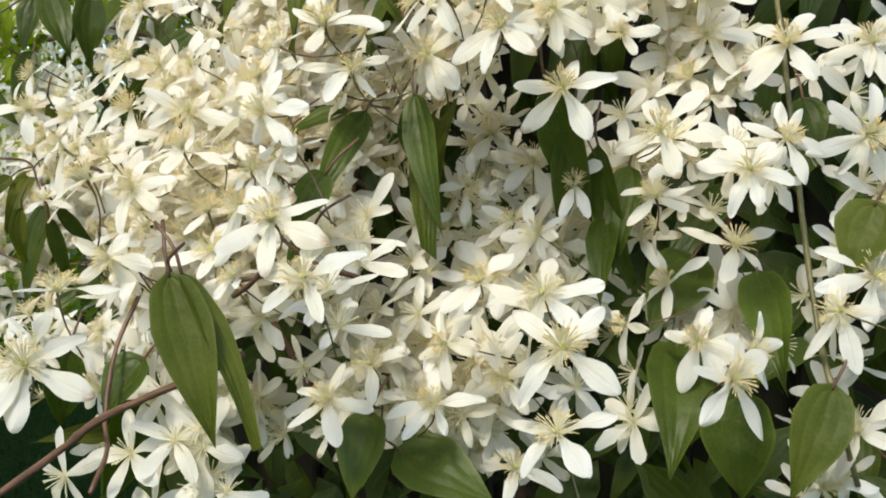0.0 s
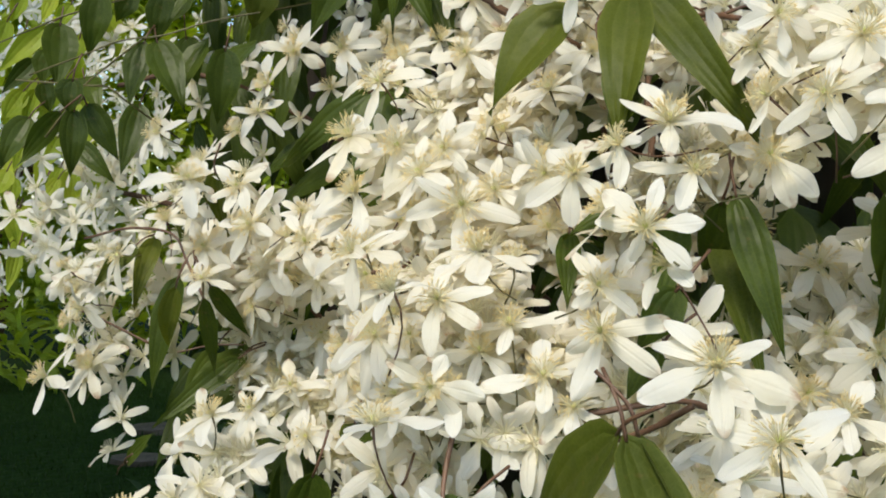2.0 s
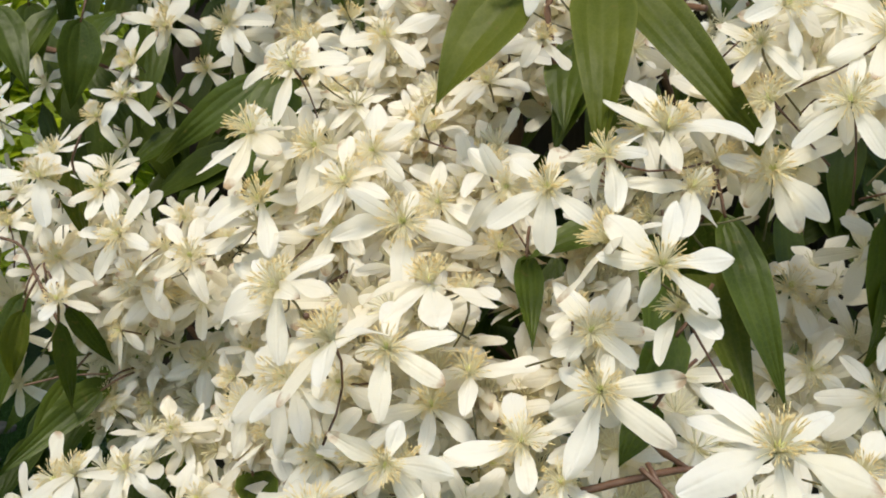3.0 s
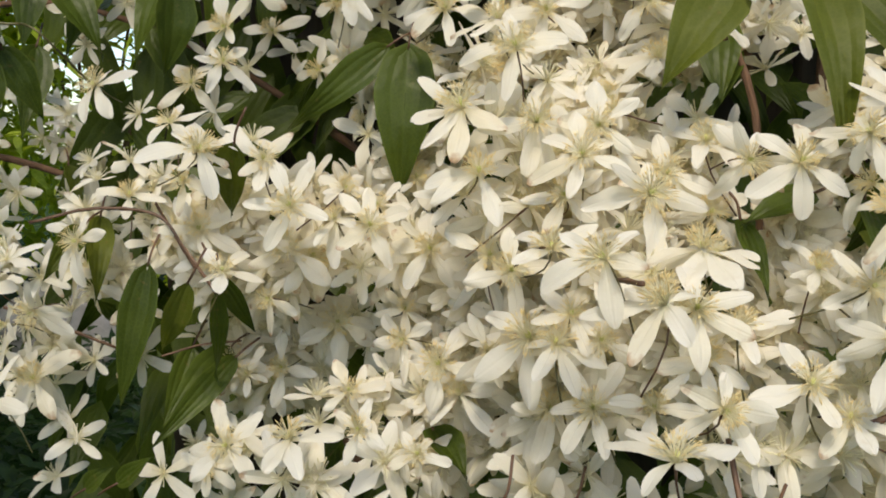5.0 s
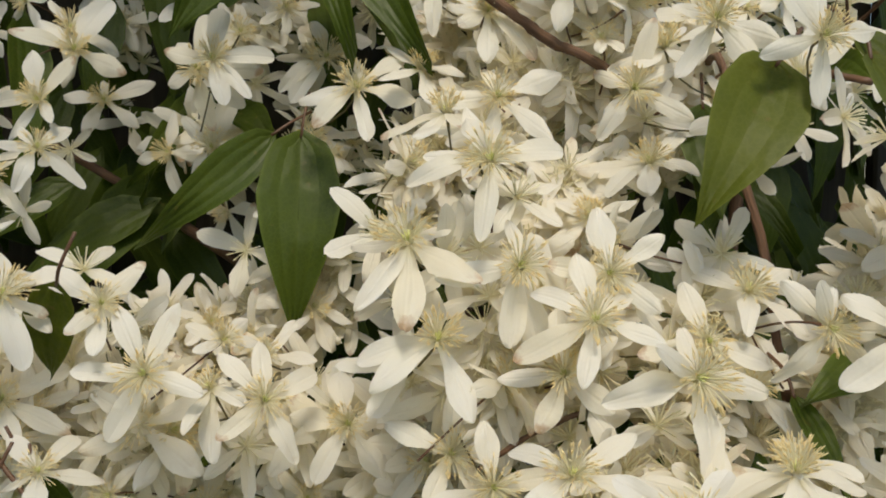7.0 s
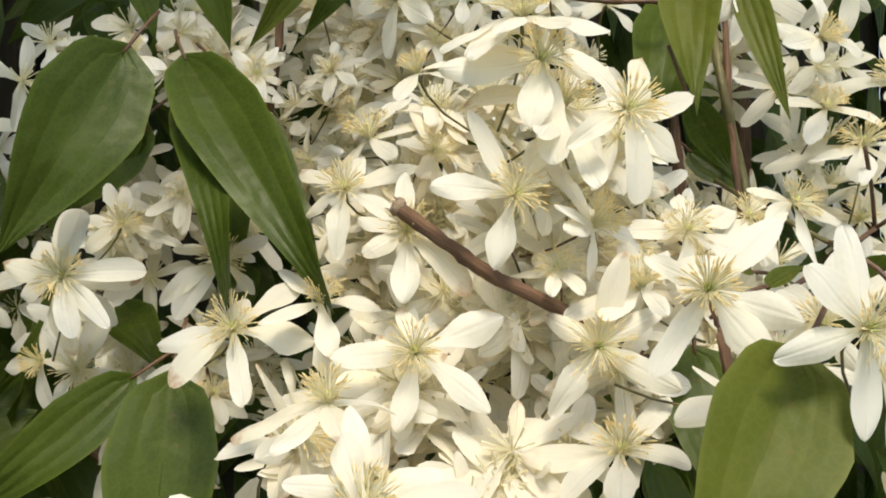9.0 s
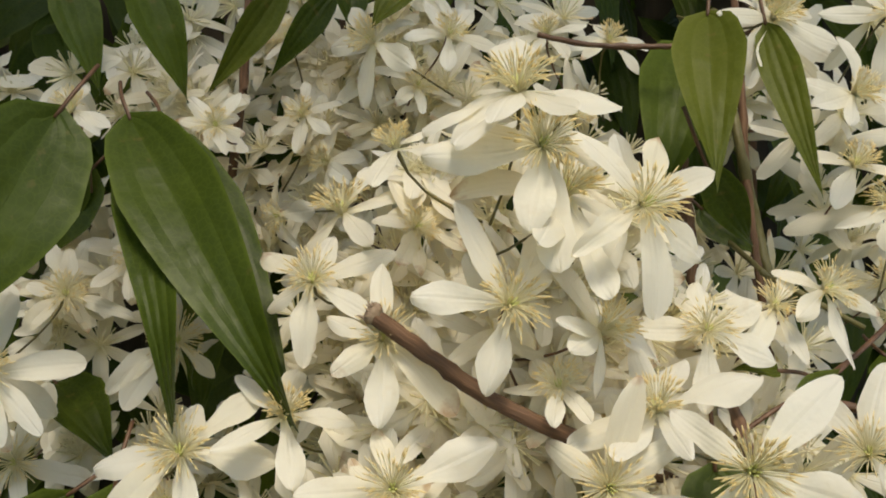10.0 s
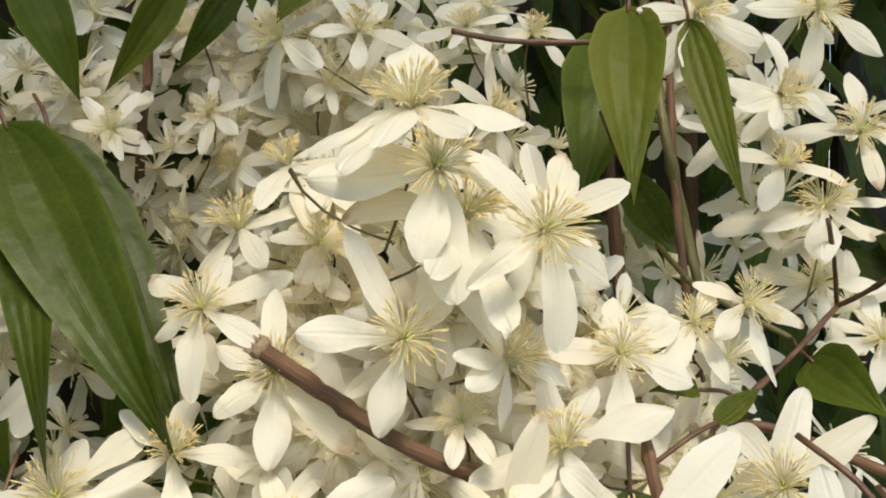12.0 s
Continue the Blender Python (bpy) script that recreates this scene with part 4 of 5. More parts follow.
leaf((-0.014, 0.442, 1.344), (0.000, 0.419, 1.276), 17, -113, 19)
leaf((-0.039, 0.447, 1.336), (-0.060, 0.411, 1.289), 17, -95, 13)
leaf((0.050, 0.434, 1.346), (0.078, 0.465, 1.279), 22, -113, 17)
leaf((0.078, 0.451, 1.319), (0.098, 0.461, 1.248), 20, -141, 21)
leaf((-0.181, 0.672, 1.416), (-0.238, 0.684, 1.366), 21, -93, 14)
leaf((-0.169, 0.667, 1.415), (-0.176, 0.660, 1.326), 37, -112, 18)
leaf((-0.431, 0.860, 1.447), (-0.409, 0.832, 1.412), 23, -71, 8)
leaf((-0.440, 0.873, 1.392), (-0.406, 0.867, 1.357), 19, -87, 13)
leaf((-0.316, 0.715, 1.285), (-0.334, 0.711, 1.199), 22, -98, 27)
leaf((-0.301, 0.641, 1.284), (-0.312, 0.670, 1.243), 15, -86, 25, True)
leaf((-0.285, 0.649, 1.277), (-0.282, 0.679, 1.222), 12, -80, 25)
leaf((-0.282, 0.658, 1.284), (-0.259, 0.678, 1.248), 12, -107, 25)
leaf((-0.269, 0.691, 1.231), (-0.321, 0.664, 1.188), 16, -78, 29)
leaf((-0.291, 0.719, 1.232), (-0.311, 0.699, 1.187), 17, -79, 29)
leaf((-0.276, 0.639, 1.357), (-0.273, 0.671, 1.317), 20, -114, 16, True)
leaf((-0.352, 0.731, 1.307), (-0.373, 0.708, 1.280), 16, -86, 21, True)
leaf((-0.341, 0.747, 1.312), (-0.346, 0.708, 1.264), 17, -84, 22, True)
leaf((-0.360, 0.914, 1.341), (-0.352, 0.882, 1.302), 13, -74, 17, True)
leaf((-0.337, 0.678, 1.167), (-0.319, 0.663, 1.185), 12, -87, 34)
leaf((-0.354, 0.728, 1.148), (-0.338, 0.720, 1.163), 13, -110, 33)
leaf((-0.023, 0.559, 1.410), (-0.046, 0.544, 1.372), 21, -132, 11)
leaf((-0.050, 0.466, 1.338), (-0.085, 0.470, 1.324), 17, -148, 26)
leaf((-0.162, 0.683, 1.530), (-0.137, 0.609, 1.442), 30, -114, 12)
leaf((-0.158, 0.700, 1.516), (-0.165, 0.623, 1.444), 17, -100, 14)
leaf((-0.147, 0.698, 1.530), (-0.125, 0.638, 1.437), 27, -85, 6)
leaf((-0.124, 0.741, 1.496), (-0.132, 0.709, 1.440), 19, -116, 10)
leaf((-0.155, 0.774, 1.521), (-0.182, 0.796, 1.479), 31, -113, 6)
leaf((-0.176, 0.720, 1.584), (-0.164, 0.717, 1.543), 17, -99, 1)
leaf((-0.152, 0.719, 1.588), (-0.132, 0.720, 1.544), 19, -99, 1)
leaf((-0.101, 0.706, 1.590), (-0.122, 0.728, 1.550), 14, -93, 1, True)
leaf((-0.074, 0.719, 1.595), (-0.092, 0.739, 1.562), 13, -111, 0)
leaf((-0.067, 0.672, 1.589), (-0.081, 0.673, 1.570), 14, -129, -2, True)
leaf((-0.073, 0.707, 1.598), (-0.072, 0.705, 1.575), 15, -101, -2)
leaf((-0.002, 0.588, 1.568), (-0.025, 0.565, 1.509), 23, -142, 5, True)
leaf((0.033, 0.628, 1.570), (0.006, 0.617, 1.507), 32, -132, 6)
leaf((0.016, 0.579, 1.566), (0.012, 0.555, 1.507), 13, -148, 6, True)
leaf((0.041, 0.626, 1.508), (0.055, 0.608, 1.490), 15, -154, 13)
leaf((-0.166, 0.772, 1.436), (-0.153, 0.734, 1.412), 25, -92, 25)
leaf((-0.164, 0.766, 1.528), (-0.171, 0.796, 1.488), 23, -88, 11)
leaf((0.069, 0.568, 1.455), (0.055, 0.534, 1.443), 22, -163, 23)
leaf((-0.018, 0.542, 1.450), (0.001, 0.542, 1.457), 7, -146, 25, True)
leaf((-0.006, 0.558, 1.455), (-0.023, 0.561, 1.456), 7, -146, 24, True)
leaf((-0.006, 0.584, 1.517), (0.024, 0.590, 1.494), 14, -152, 13)
leaf((-0.096, 0.313, 1.268), (-0.078, 0.302, 1.21), 21, -80, 30, True)
leaf((-0.092, 0.314, 1.269), (-0.065, 0.308, 1.208), 12, -40, 30, True)
leaf((-0.161, 0.486, 1.199), (-0.206, 0.531, 1.109), 31, -54, 28)
leaf((-0.160, 0.509, 1.168), (-0.167, 0.520, 1.118), 10, -78, 30, True)
leaf((-0.207, 0.549, 1.147), (-0.232, 0.495, 1.156), 14, -57, 28, True)
leaf((-0.034, 0.414, 1.192), (-0.042, 0.402, 1.155), 25, -105, 30)
leaf((-0.019, 0.418, 1.174), (0.024, 0.395, 1.157), 32, -72, 31)
leaf((0.130, 0.470, 1.261), (0.103, 0.446, 1.226), 35, -103, 21)
leaf((0.113, 0.429, 1.222), (0.099, 0.380, 1.174), 32, -91, 27)
leaf((0.124, 0.370, 1.212), (0.126, 0.370, 1.167), 31, -119, 29)
leaf((0.096, 0.465, 1.309), (0.084, 0.441, 1.255), 19, -106, 16)
leaf((0.081, 0.453, 1.283), (0.075, 0.423, 1.242), 16, -106, 19)
leaf((0.062, 0.445, 1.325), (0.058, 0.456, 1.280), 19, -79, 13)
leaf((0.153, 0.434, 1.257), (0.148, 0.380, 1.212), 24, -113, 23)
leaf((0.191, 0.397, 1.291), (0.178, 0.393, 1.259), 27, -115, 17, True)
leaf((0.161, 0.366, 1.216), (0.143, 0.360, 1.172), 25, -93, 28, True)
leaf((0.186, 0.467, 1.344), (0.191, 0.455, 1.316), 18, -97, 10)
leaf((-0.014, 0.461, 1.341), (-0.014, 0.481, 1.308), 19, -92, 11)
leaf((-0.097, 0.320, 1.268), (-0.107, 0.374, 1.216), 25, -108, 40, True)
leaf((-0.199, 0.472, 1.211), (-0.209, 0.483, 1.169), 23, -72, 30)
leaf((-0.134, 0.394, 1.222), (-0.149, 0.389, 1.200), 24, -111, 30)
leaf((-0.053, 0.403, 1.305), (-0.068, 0.404, 1.281), 17, -90, 18)
leaf((-0.081, 0.475, 1.326), (-0.087, 0.447, 1.293), 12, -103, 19)
leaf((-0.032, 0.559, 1.428), (-0.044, 0.537, 1.381), 26, -130, 6)
leaf((-0.269, 0.716, 1.231), (-0.312, 0.687, 1.194), 22, -104, 26)
leaf((-0.183, 0.584, 1.209), (-0.177, 0.553, 1.192), 21, -88, 32)
leaf((-0.059, 0.405, 1.281), (-0.071, 0.404, 1.262), 13, -123, 26)
leaf((-0.272, 0.844, 1.535), (-0.288, 0.865, 1.496), 33, -91, 2, True)
leaf((-0.366, 0.848, 1.478), (-0.335, 0.814, 1.415), 31, -76, 6)
leaf((-0.377, 0.846, 1.476), (-0.385, 0.832, 1.421), 25, -91, 6)
leaf((-0.293, 0.760, 1.457), (-0.300, 0.768, 1.401), 28, -72, 6)
leaf((-0.424, 0.875, 1.525), (-0.436, 0.884, 1.470), 28, -71, 3)
leaf((-0.463, 0.890, 1.498), (-0.461, 0.878, 1.439), 32, -62, 5)
leaf((-0.401, 0.742, 1.428), (-0.404, 0.744, 1.404), 22, -87, 7)
leaf((-0.401, 0.745, 1.406), (-0.404, 0.746, 1.356), 21, -65, 10)
leaf((-0.392, 0.748, 1.411), (-0.371, 0.756, 1.371), 21, -78, 9)
leaf((-0.377, 0.834, 1.422), (-0.386, 0.813, 1.362), 25, -74, 10)
leaf((-0.366, 0.869, 1.523), (-0.375, 0.876, 1.483), 27, -82, 3)
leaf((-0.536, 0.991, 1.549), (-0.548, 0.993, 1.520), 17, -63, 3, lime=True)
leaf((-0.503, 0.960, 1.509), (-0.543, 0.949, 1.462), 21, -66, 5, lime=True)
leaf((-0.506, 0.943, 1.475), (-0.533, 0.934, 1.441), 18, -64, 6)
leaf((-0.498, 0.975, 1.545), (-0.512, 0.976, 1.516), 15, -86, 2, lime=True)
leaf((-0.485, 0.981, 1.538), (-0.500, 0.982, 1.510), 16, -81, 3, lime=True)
leaf((-0.488, 0.927, 1.481), (-0.493, 0.929, 1.450), 23, -86, 6)
leaf((-0.491, 0.930, 1.451), (-0.487, 0.933, 1.425), 20, -74, 8)
leaf((-0.530, 0.979, 1.450), (-0.547, 0.972, 1.420), 20, -69, 8, lime=True)
leaf((-0.490, 0.889, 1.414), (-0.510, 0.878, 1.368), 25, -83, 10)
leaf((-0.410, 0.742, 1.405), (-0.457, 0.784, 1.368), 18, -63, 10)
leaf((-0.495, 0.974, 1.404), (-0.509, 0.967, 1.369), 22, -70, 11, lime=True)
leaf((-0.523, 0.962, 1.393), (-0.530, 0.957, 1.369), 14, -68, 11, lime=True)
leaf((-0.520, 0.983, 1.452), (-0.531, 0.980, 1.413), 16, -65, 8, lime=True)
leaf((-0.435, 0.938, 1.518), (-0.429, 0.948, 1.479), 25, -57, 4, lime=True)
leaf((-0.540, 0.964, 1.515), (-0.554, 0.964, 1.476), 20, -64, 5, lime=True)
leaf((-0.486, 1.010, 1.509), (-0.493, 1.014, 1.469), 18, -87, 5, lime=True)
leaf((-0.351, 0.891, 1.531), (-0.367, 0.895, 1.504), 20, -91, 2)
leaf((-0.411, 0.928, 1.539), (-0.426, 0.931, 1.512), 23, -66, 2)
leaf((-0.353, 0.900, 1.492), (-0.344, 0.908, 1.452), 26, -85, 5)
leaf((-0.185, 0.680, 1.528), (-0.222, 0.686, 1.456), 38, -90, 6)
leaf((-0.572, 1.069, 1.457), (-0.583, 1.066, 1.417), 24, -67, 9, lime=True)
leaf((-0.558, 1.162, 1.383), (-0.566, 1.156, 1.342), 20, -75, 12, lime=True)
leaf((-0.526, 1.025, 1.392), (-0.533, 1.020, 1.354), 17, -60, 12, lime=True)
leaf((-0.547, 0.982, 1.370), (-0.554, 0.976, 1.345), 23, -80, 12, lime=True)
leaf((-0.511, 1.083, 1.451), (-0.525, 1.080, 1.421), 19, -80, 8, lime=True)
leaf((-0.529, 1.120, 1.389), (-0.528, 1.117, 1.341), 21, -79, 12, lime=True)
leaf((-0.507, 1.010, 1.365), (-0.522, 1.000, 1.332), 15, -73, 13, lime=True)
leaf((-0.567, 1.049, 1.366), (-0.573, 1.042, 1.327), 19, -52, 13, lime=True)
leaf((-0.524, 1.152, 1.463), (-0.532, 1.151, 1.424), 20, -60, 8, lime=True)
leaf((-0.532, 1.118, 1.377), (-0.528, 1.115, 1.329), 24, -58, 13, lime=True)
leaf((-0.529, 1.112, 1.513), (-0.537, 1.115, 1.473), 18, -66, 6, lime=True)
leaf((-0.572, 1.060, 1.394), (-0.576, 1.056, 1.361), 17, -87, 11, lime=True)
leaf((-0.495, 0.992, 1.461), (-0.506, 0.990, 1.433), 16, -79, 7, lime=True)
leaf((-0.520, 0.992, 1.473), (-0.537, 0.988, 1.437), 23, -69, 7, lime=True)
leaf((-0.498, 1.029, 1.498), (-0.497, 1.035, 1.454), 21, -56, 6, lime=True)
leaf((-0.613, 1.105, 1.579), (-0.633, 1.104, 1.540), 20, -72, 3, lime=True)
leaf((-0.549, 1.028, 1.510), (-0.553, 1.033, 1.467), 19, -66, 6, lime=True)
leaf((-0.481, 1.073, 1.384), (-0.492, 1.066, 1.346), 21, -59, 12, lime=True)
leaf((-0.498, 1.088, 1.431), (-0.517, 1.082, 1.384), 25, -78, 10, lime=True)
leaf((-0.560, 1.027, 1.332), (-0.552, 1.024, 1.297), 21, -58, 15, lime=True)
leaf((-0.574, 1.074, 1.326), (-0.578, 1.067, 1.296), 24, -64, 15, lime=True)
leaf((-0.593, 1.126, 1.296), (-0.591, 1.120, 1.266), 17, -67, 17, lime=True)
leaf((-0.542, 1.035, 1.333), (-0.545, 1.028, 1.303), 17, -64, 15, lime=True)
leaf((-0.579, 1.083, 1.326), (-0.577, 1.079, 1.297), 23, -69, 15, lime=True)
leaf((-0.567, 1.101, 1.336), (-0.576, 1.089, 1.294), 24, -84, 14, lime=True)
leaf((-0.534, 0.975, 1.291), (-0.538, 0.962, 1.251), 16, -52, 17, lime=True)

leaf((0.262, 0.520, 1.455), (0.235, 0.470, 1.395), 30, -110, 10, False, True)

# ---- the stems ----
vine_stem("bark", 2.2, (-0.123, 0.593, 1.472), (-0.111, 0.586, 1.462), (-0.099, 0.578, 1.452), (-0.084, 0.567, 1.443), (-0.017, 0.578, 1.416))
vine_stem("bark", 1.6, (-0.197, 0.371, 1.164), (-0.161, 0.367, 1.189), (-0.137, 0.354, 1.207), (-0.104, 0.343, 1.223), (-0.074, 0.327, 1.238))
vine_stem("wine", 1.0, (-0.138, 0.409, 1.253), (-0.144, 0.390, 1.228), (-0.142, 0.371, 1.203), (-0.136, 0.356, 1.193), (-0.136, 0.338, 1.182))
vine_stem("wine", 0.9, (-0.379, 0.703, 1.313), (-0.345, 0.693, 1.321), (-0.313, 0.680, 1.318), (-0.300, 0.666, 1.301), (-0.285, 0.649, 1.277))
vine_stem("bark", 1.8, (0.015, 0.615, 1.462), (-0.022, 0.554, 1.413), (-0.025, 0.533, 1.375), (-0.036, 0.515, 1.331), (-0.050, 0.495, 1.295), (-0.031, 0.507, 1.247))
vine_stem("green", 2.0, (0.073, 0.648, 1.596), (0.045, 0.614, 1.541), (0.054, 0.611, 1.502), (0.060, 0.606, 1.472), (0.111, 0.626, 1.420))
vine_stem("bark", 2.4, (0.063, 0.660, 1.573), (0.029, 0.625, 1.520), (0.032, 0.624, 1.490), (0.032, 0.622, 1.466), (0.070, 0.650, 1.412))
vine_stem("wine", 1.0, (-0.037, 0.633, 1.566), (-0.018, 0.627, 1.564), (0.004, 0.614, 1.564), (0.016, 0.611, 1.566))
vine_stem("wine", 0.9, (0.080, 0.566, 1.474), (0.043, 0.560, 1.460), (0.004, 0.556, 1.446), (-0.025, 0.539, 1.447))
vine_stem("wine", 0.8, (0.083, 0.568, 1.473), (0.073, 0.563, 1.488), (0.062, 0.559, 1.504))
vine_stem("wine", 0.9, (0.080, 0.566, 1.474), (0.077, 0.555, 1.479), (0.074, 0.543, 1.486))
vine_stem("wine", 1.4, (-0.003, 0.554, 1.447), (0.005, 0.535, 1.445), (0.012, 0.510, 1.438))
vine_stem("bark", 1.5, (0.034, 0.619, 1.452), (-0.035, 0.552, 1.449), (-0.057, 0.528, 1.439), (-0.054, 0.524, 1.411))
vine_stem("bark", 1.8, (-0.082, 0.787, 1.663), (-0.100, 0.744, 1.599), (-0.101, 0.745, 1.562), (-0.104, 0.741, 1.546), (-0.097, 0.774, 1.506))
vine_stem("wine", 1.2, (-0.183, 0.736, 1.531), (-0.173, 0.737, 1.526), (-0.162, 0.738, 1.520))
vine_stem("wine", 0.9, (-0.083, 0.388, 1.294), (-0.068, 0.391, 1.275), (-0.051, 0.393, 1.263))
vine_stem("wine", 1.2, (-0.089, 0.391, 1.259), (-0.055, 0.392, 1.264), (-0.034, 0.400, 1.258))
vine_stem("green", 1.3, (0.191, 0.539, 1.455), (0.173, 0.473, 1.399), (0.172, 0.455, 1.359), (0.171, 0.435, 1.308), (0.170, 0.406, 1.241), (0.166, 0.377, 1.213), (0.182, 0.385, 1.169))
vine_stem("green", 0.7, (-0.482, 0.871, 1.451), (-0.423, 0.834, 1.464), (-0.394, 0.840, 1.478), (-0.361, 0.848, 1.485), (-0.321, 0.854, 1.500), (-0.271, 0.859, 1.512), (-0.229, 0.912, 1.535))
vine_stem("green", 0.8, (-0.381, 0.931, 1.514), (-0.381, 0.844, 1.478), (-0.392, 0.810, 1.455), (-0.403, 0.776, 1.431), (-0.405, 0.744, 1.409), (-0.423, 0.749, 1.387))
vine_stem("green", 0.7, (-0.544, 0.919, 1.480), (-0.484, 0.884, 1.494), (-0.461, 0.890, 1.507), (-0.429, 0.898, 1.520), (-0.398, 0.955, 1.548))
vine_stem("green", 0.7, (-0.456, 0.777, 1.433), (-0.393, 0.745, 1.426), (-0.378, 0.750, 1.426), (-0.365, 0.755, 1.416), (-0.340, 0.818, 1.394))
vine_stem("wine", 0.8, (-0.311, 0.724, 1.324), (-0.301, 0.695, 1.303), (-0.294, 0.666, 1.289))
vine_stem("green", 1.0, (0.083, 0.668, 1.512), (0.031, 0.596, 1.488), (0.028, 0.586, 1.482), (0.024, 0.577, 1.480), (0.044, 0.561, 1.466))
vine_stem("wine", 0.9, (-0.166, 0.536, 1.298), (-0.151, 0.524, 1.312), (-0.138, 0.510, 1.322))
vine_stem("wine", 1.1, (-0.086, 0.366, 1.255), (-0.077, 0.356, 1.261), (-0.065, 0.345, 1.272))
vine_stem("wine", 1.0, (-0.168, 0.448, 1.304), (-0.168, 0.438, 1.308), (-0.172, 0.416, 1.310))
vine_stem("bark", 1.5, (0.106, 0.665, 1.625), (0.058, 0.622, 1.564), (0.047, 0.610, 1.517), (0.033, 0.593, 1.478), (0.057, 0.605, 1.440))
vine_stem("wine", 0.6, (-0.311, 0.691, 1.235), (-0.288, 0.692, 1.240), (-0.265, 0.691, 1.241))
vine_stem("wine", 0.9, (-0.395, 0.724, 1.263), (-0.371, 0.722, 1.253), (-0.334, 0.717, 1.236))


# main stems that carry the climber, from the soil up into the flowers
vine_stem("bark", 7.0, (0.22, 1.00, 0.0), (0.18, 0.95, 0.4), (0.10, 0.90, 0.8), (0.06, 0.86, 1.2), (0.00, 0.84, 1.6), (-0.06, 0.82, 1.9))
vine_stem("bark", 5.0, (0.24, 1.01, 0.0), (0.30, 0.92, 0.5), (0.26, 0.84, 1.0), (0.24, 0.76, 1.4), (0.20, 0.74, 1.8))
vine_stem("bark", 3.0, (0.10, 0.90, 0.8), (-0.08, 0.90, 1.0), (-0.20, 0.92, 1.2), (-0.34, 1.00, 1.32), (-0.50, 1.14, 1.36), (-0.62, 1.30, 1.38), (-0.72, 1.62, 1.44))
vine_stem("bark", 2.6, (0.06, 0.86, 1.2), (-0.10, 0.84, 1.32), (-0.24, 0.88, 1.42), (-0.36, 0.96, 1.47), (-0.46, 1.06, 1.47))

# frayed end of the broken twig
way = Vector((-0.0026, 0.0018, 0.0022)).normalized()
side = way.orthogonal().normalized()
v_, f_ = tube([Vector((-0.1222, 0.5928, 1.4715)) + way * d for d in (0, 0.0012, 0.0024, 0.0030)], (0.0024, 0.0031, 0.0029, 0.0015), 14)
v_ = [p + way * 0.0009 * noise.noise(p * 1400) + Vector((1, 0.5, 0.7)) * 0.0004 * noise.noise(p * 900) for p in v_]
stub = new("twig_stub")
tagged(stub, "frayed pale broken end of a brown twig", "twig")
part("core", mesh_of("core", v_, f_, [CUT]), stub)
for k_ in range(9):
    out_ = Matrix.Rotation(k_ * 0.7, 3, way) @ side
    base_ = Vector((-0.1222, 0.5928, 1.4715)) + way * 0.0020 + out_ * 0.0024
    sv, sf = tube([base_, base_ + way * (0.0006 + 0.0005 * (k_ % 3)), base_ + way * (0.0009 + 0.0008 * (k_ % 3)) + out_ * 0.0004], (0.0006, 0.0004, 0.0001), 4)
    part("splinter", mesh_of("splinter", sv, sf, [CUT]), stub)


# ---- the mass behind: flowers and leaves too many to count ----
def joined(name, pieces, mat, label, category):
    verts, faces, uvs = [], [], []
    for m, (v, f, uv) in pieces:
        n = len(verts)
        verts += [m @ Vector(p) for p in v]
        faces += [tuple(i + n for i in q) for q in f]
        uvs += uv
    return tagged(new(name, mesh_of(name, verts, faces, [mat], uvs=uvs)), label, category, kind="stuff")


mrng = random.Random(31)
SMALL = [petal_shape(mrng, 6, 4) for _ in range(8)]
mass, tufts = [], []
tuft = ([], [], [])
for k in range(16):
    a, w = k * 2.4, 0.3 + 0.9 * (k / 16)
    d = Vector((math.cos(a) * math.sin(w), math.sin(a) * math.sin(w), math.cos(w)))
    v_, f_ = tube([d * 0.001, d * 0.006, d * 0.0095], (0.0003, 0.00025, 0.0004), 3, False)
    n_ = len(tuft[0])
    tuft[0].extend(v_)
    tuft[1].extend(tuple(i + n_ for i in q) for q in f_)
    tuft[2].extend([(0.5, 0.5)] * len(v_))


def mass_flower(p, n, size):
    spin = mrng.uniform(0, 6.28)
    m = frame_of(n.orthogonal(), n, p) @ Matrix.Rotation(spin, 4, "Z")
    count = mrng.choice((4, 5, 5, 6))
    for k in range(count):
        mass.append((m @ Matrix.Rotation(k * math.tau / count + mrng.uniform(-0.2, 0.2), 4, "Z") @ Matrix.Rotation(mrng.uniform(-0.35, 0.2), 4, "Y") @ Matrix.Scale(size * mrng.uniform(0.85, 1.1), 4), mrng.choice(SMALL)))
    tufts.append((m, tuft))


def inward(p):
    """The way into the climber: its face turns with height round the fence's end."""
    turn = radians(15 + 19 * min(1.0, max(0.0, (p.z - 1.36) / 0.05)))
    return Vector((math.sin(turn), math.cos(turn), 0))


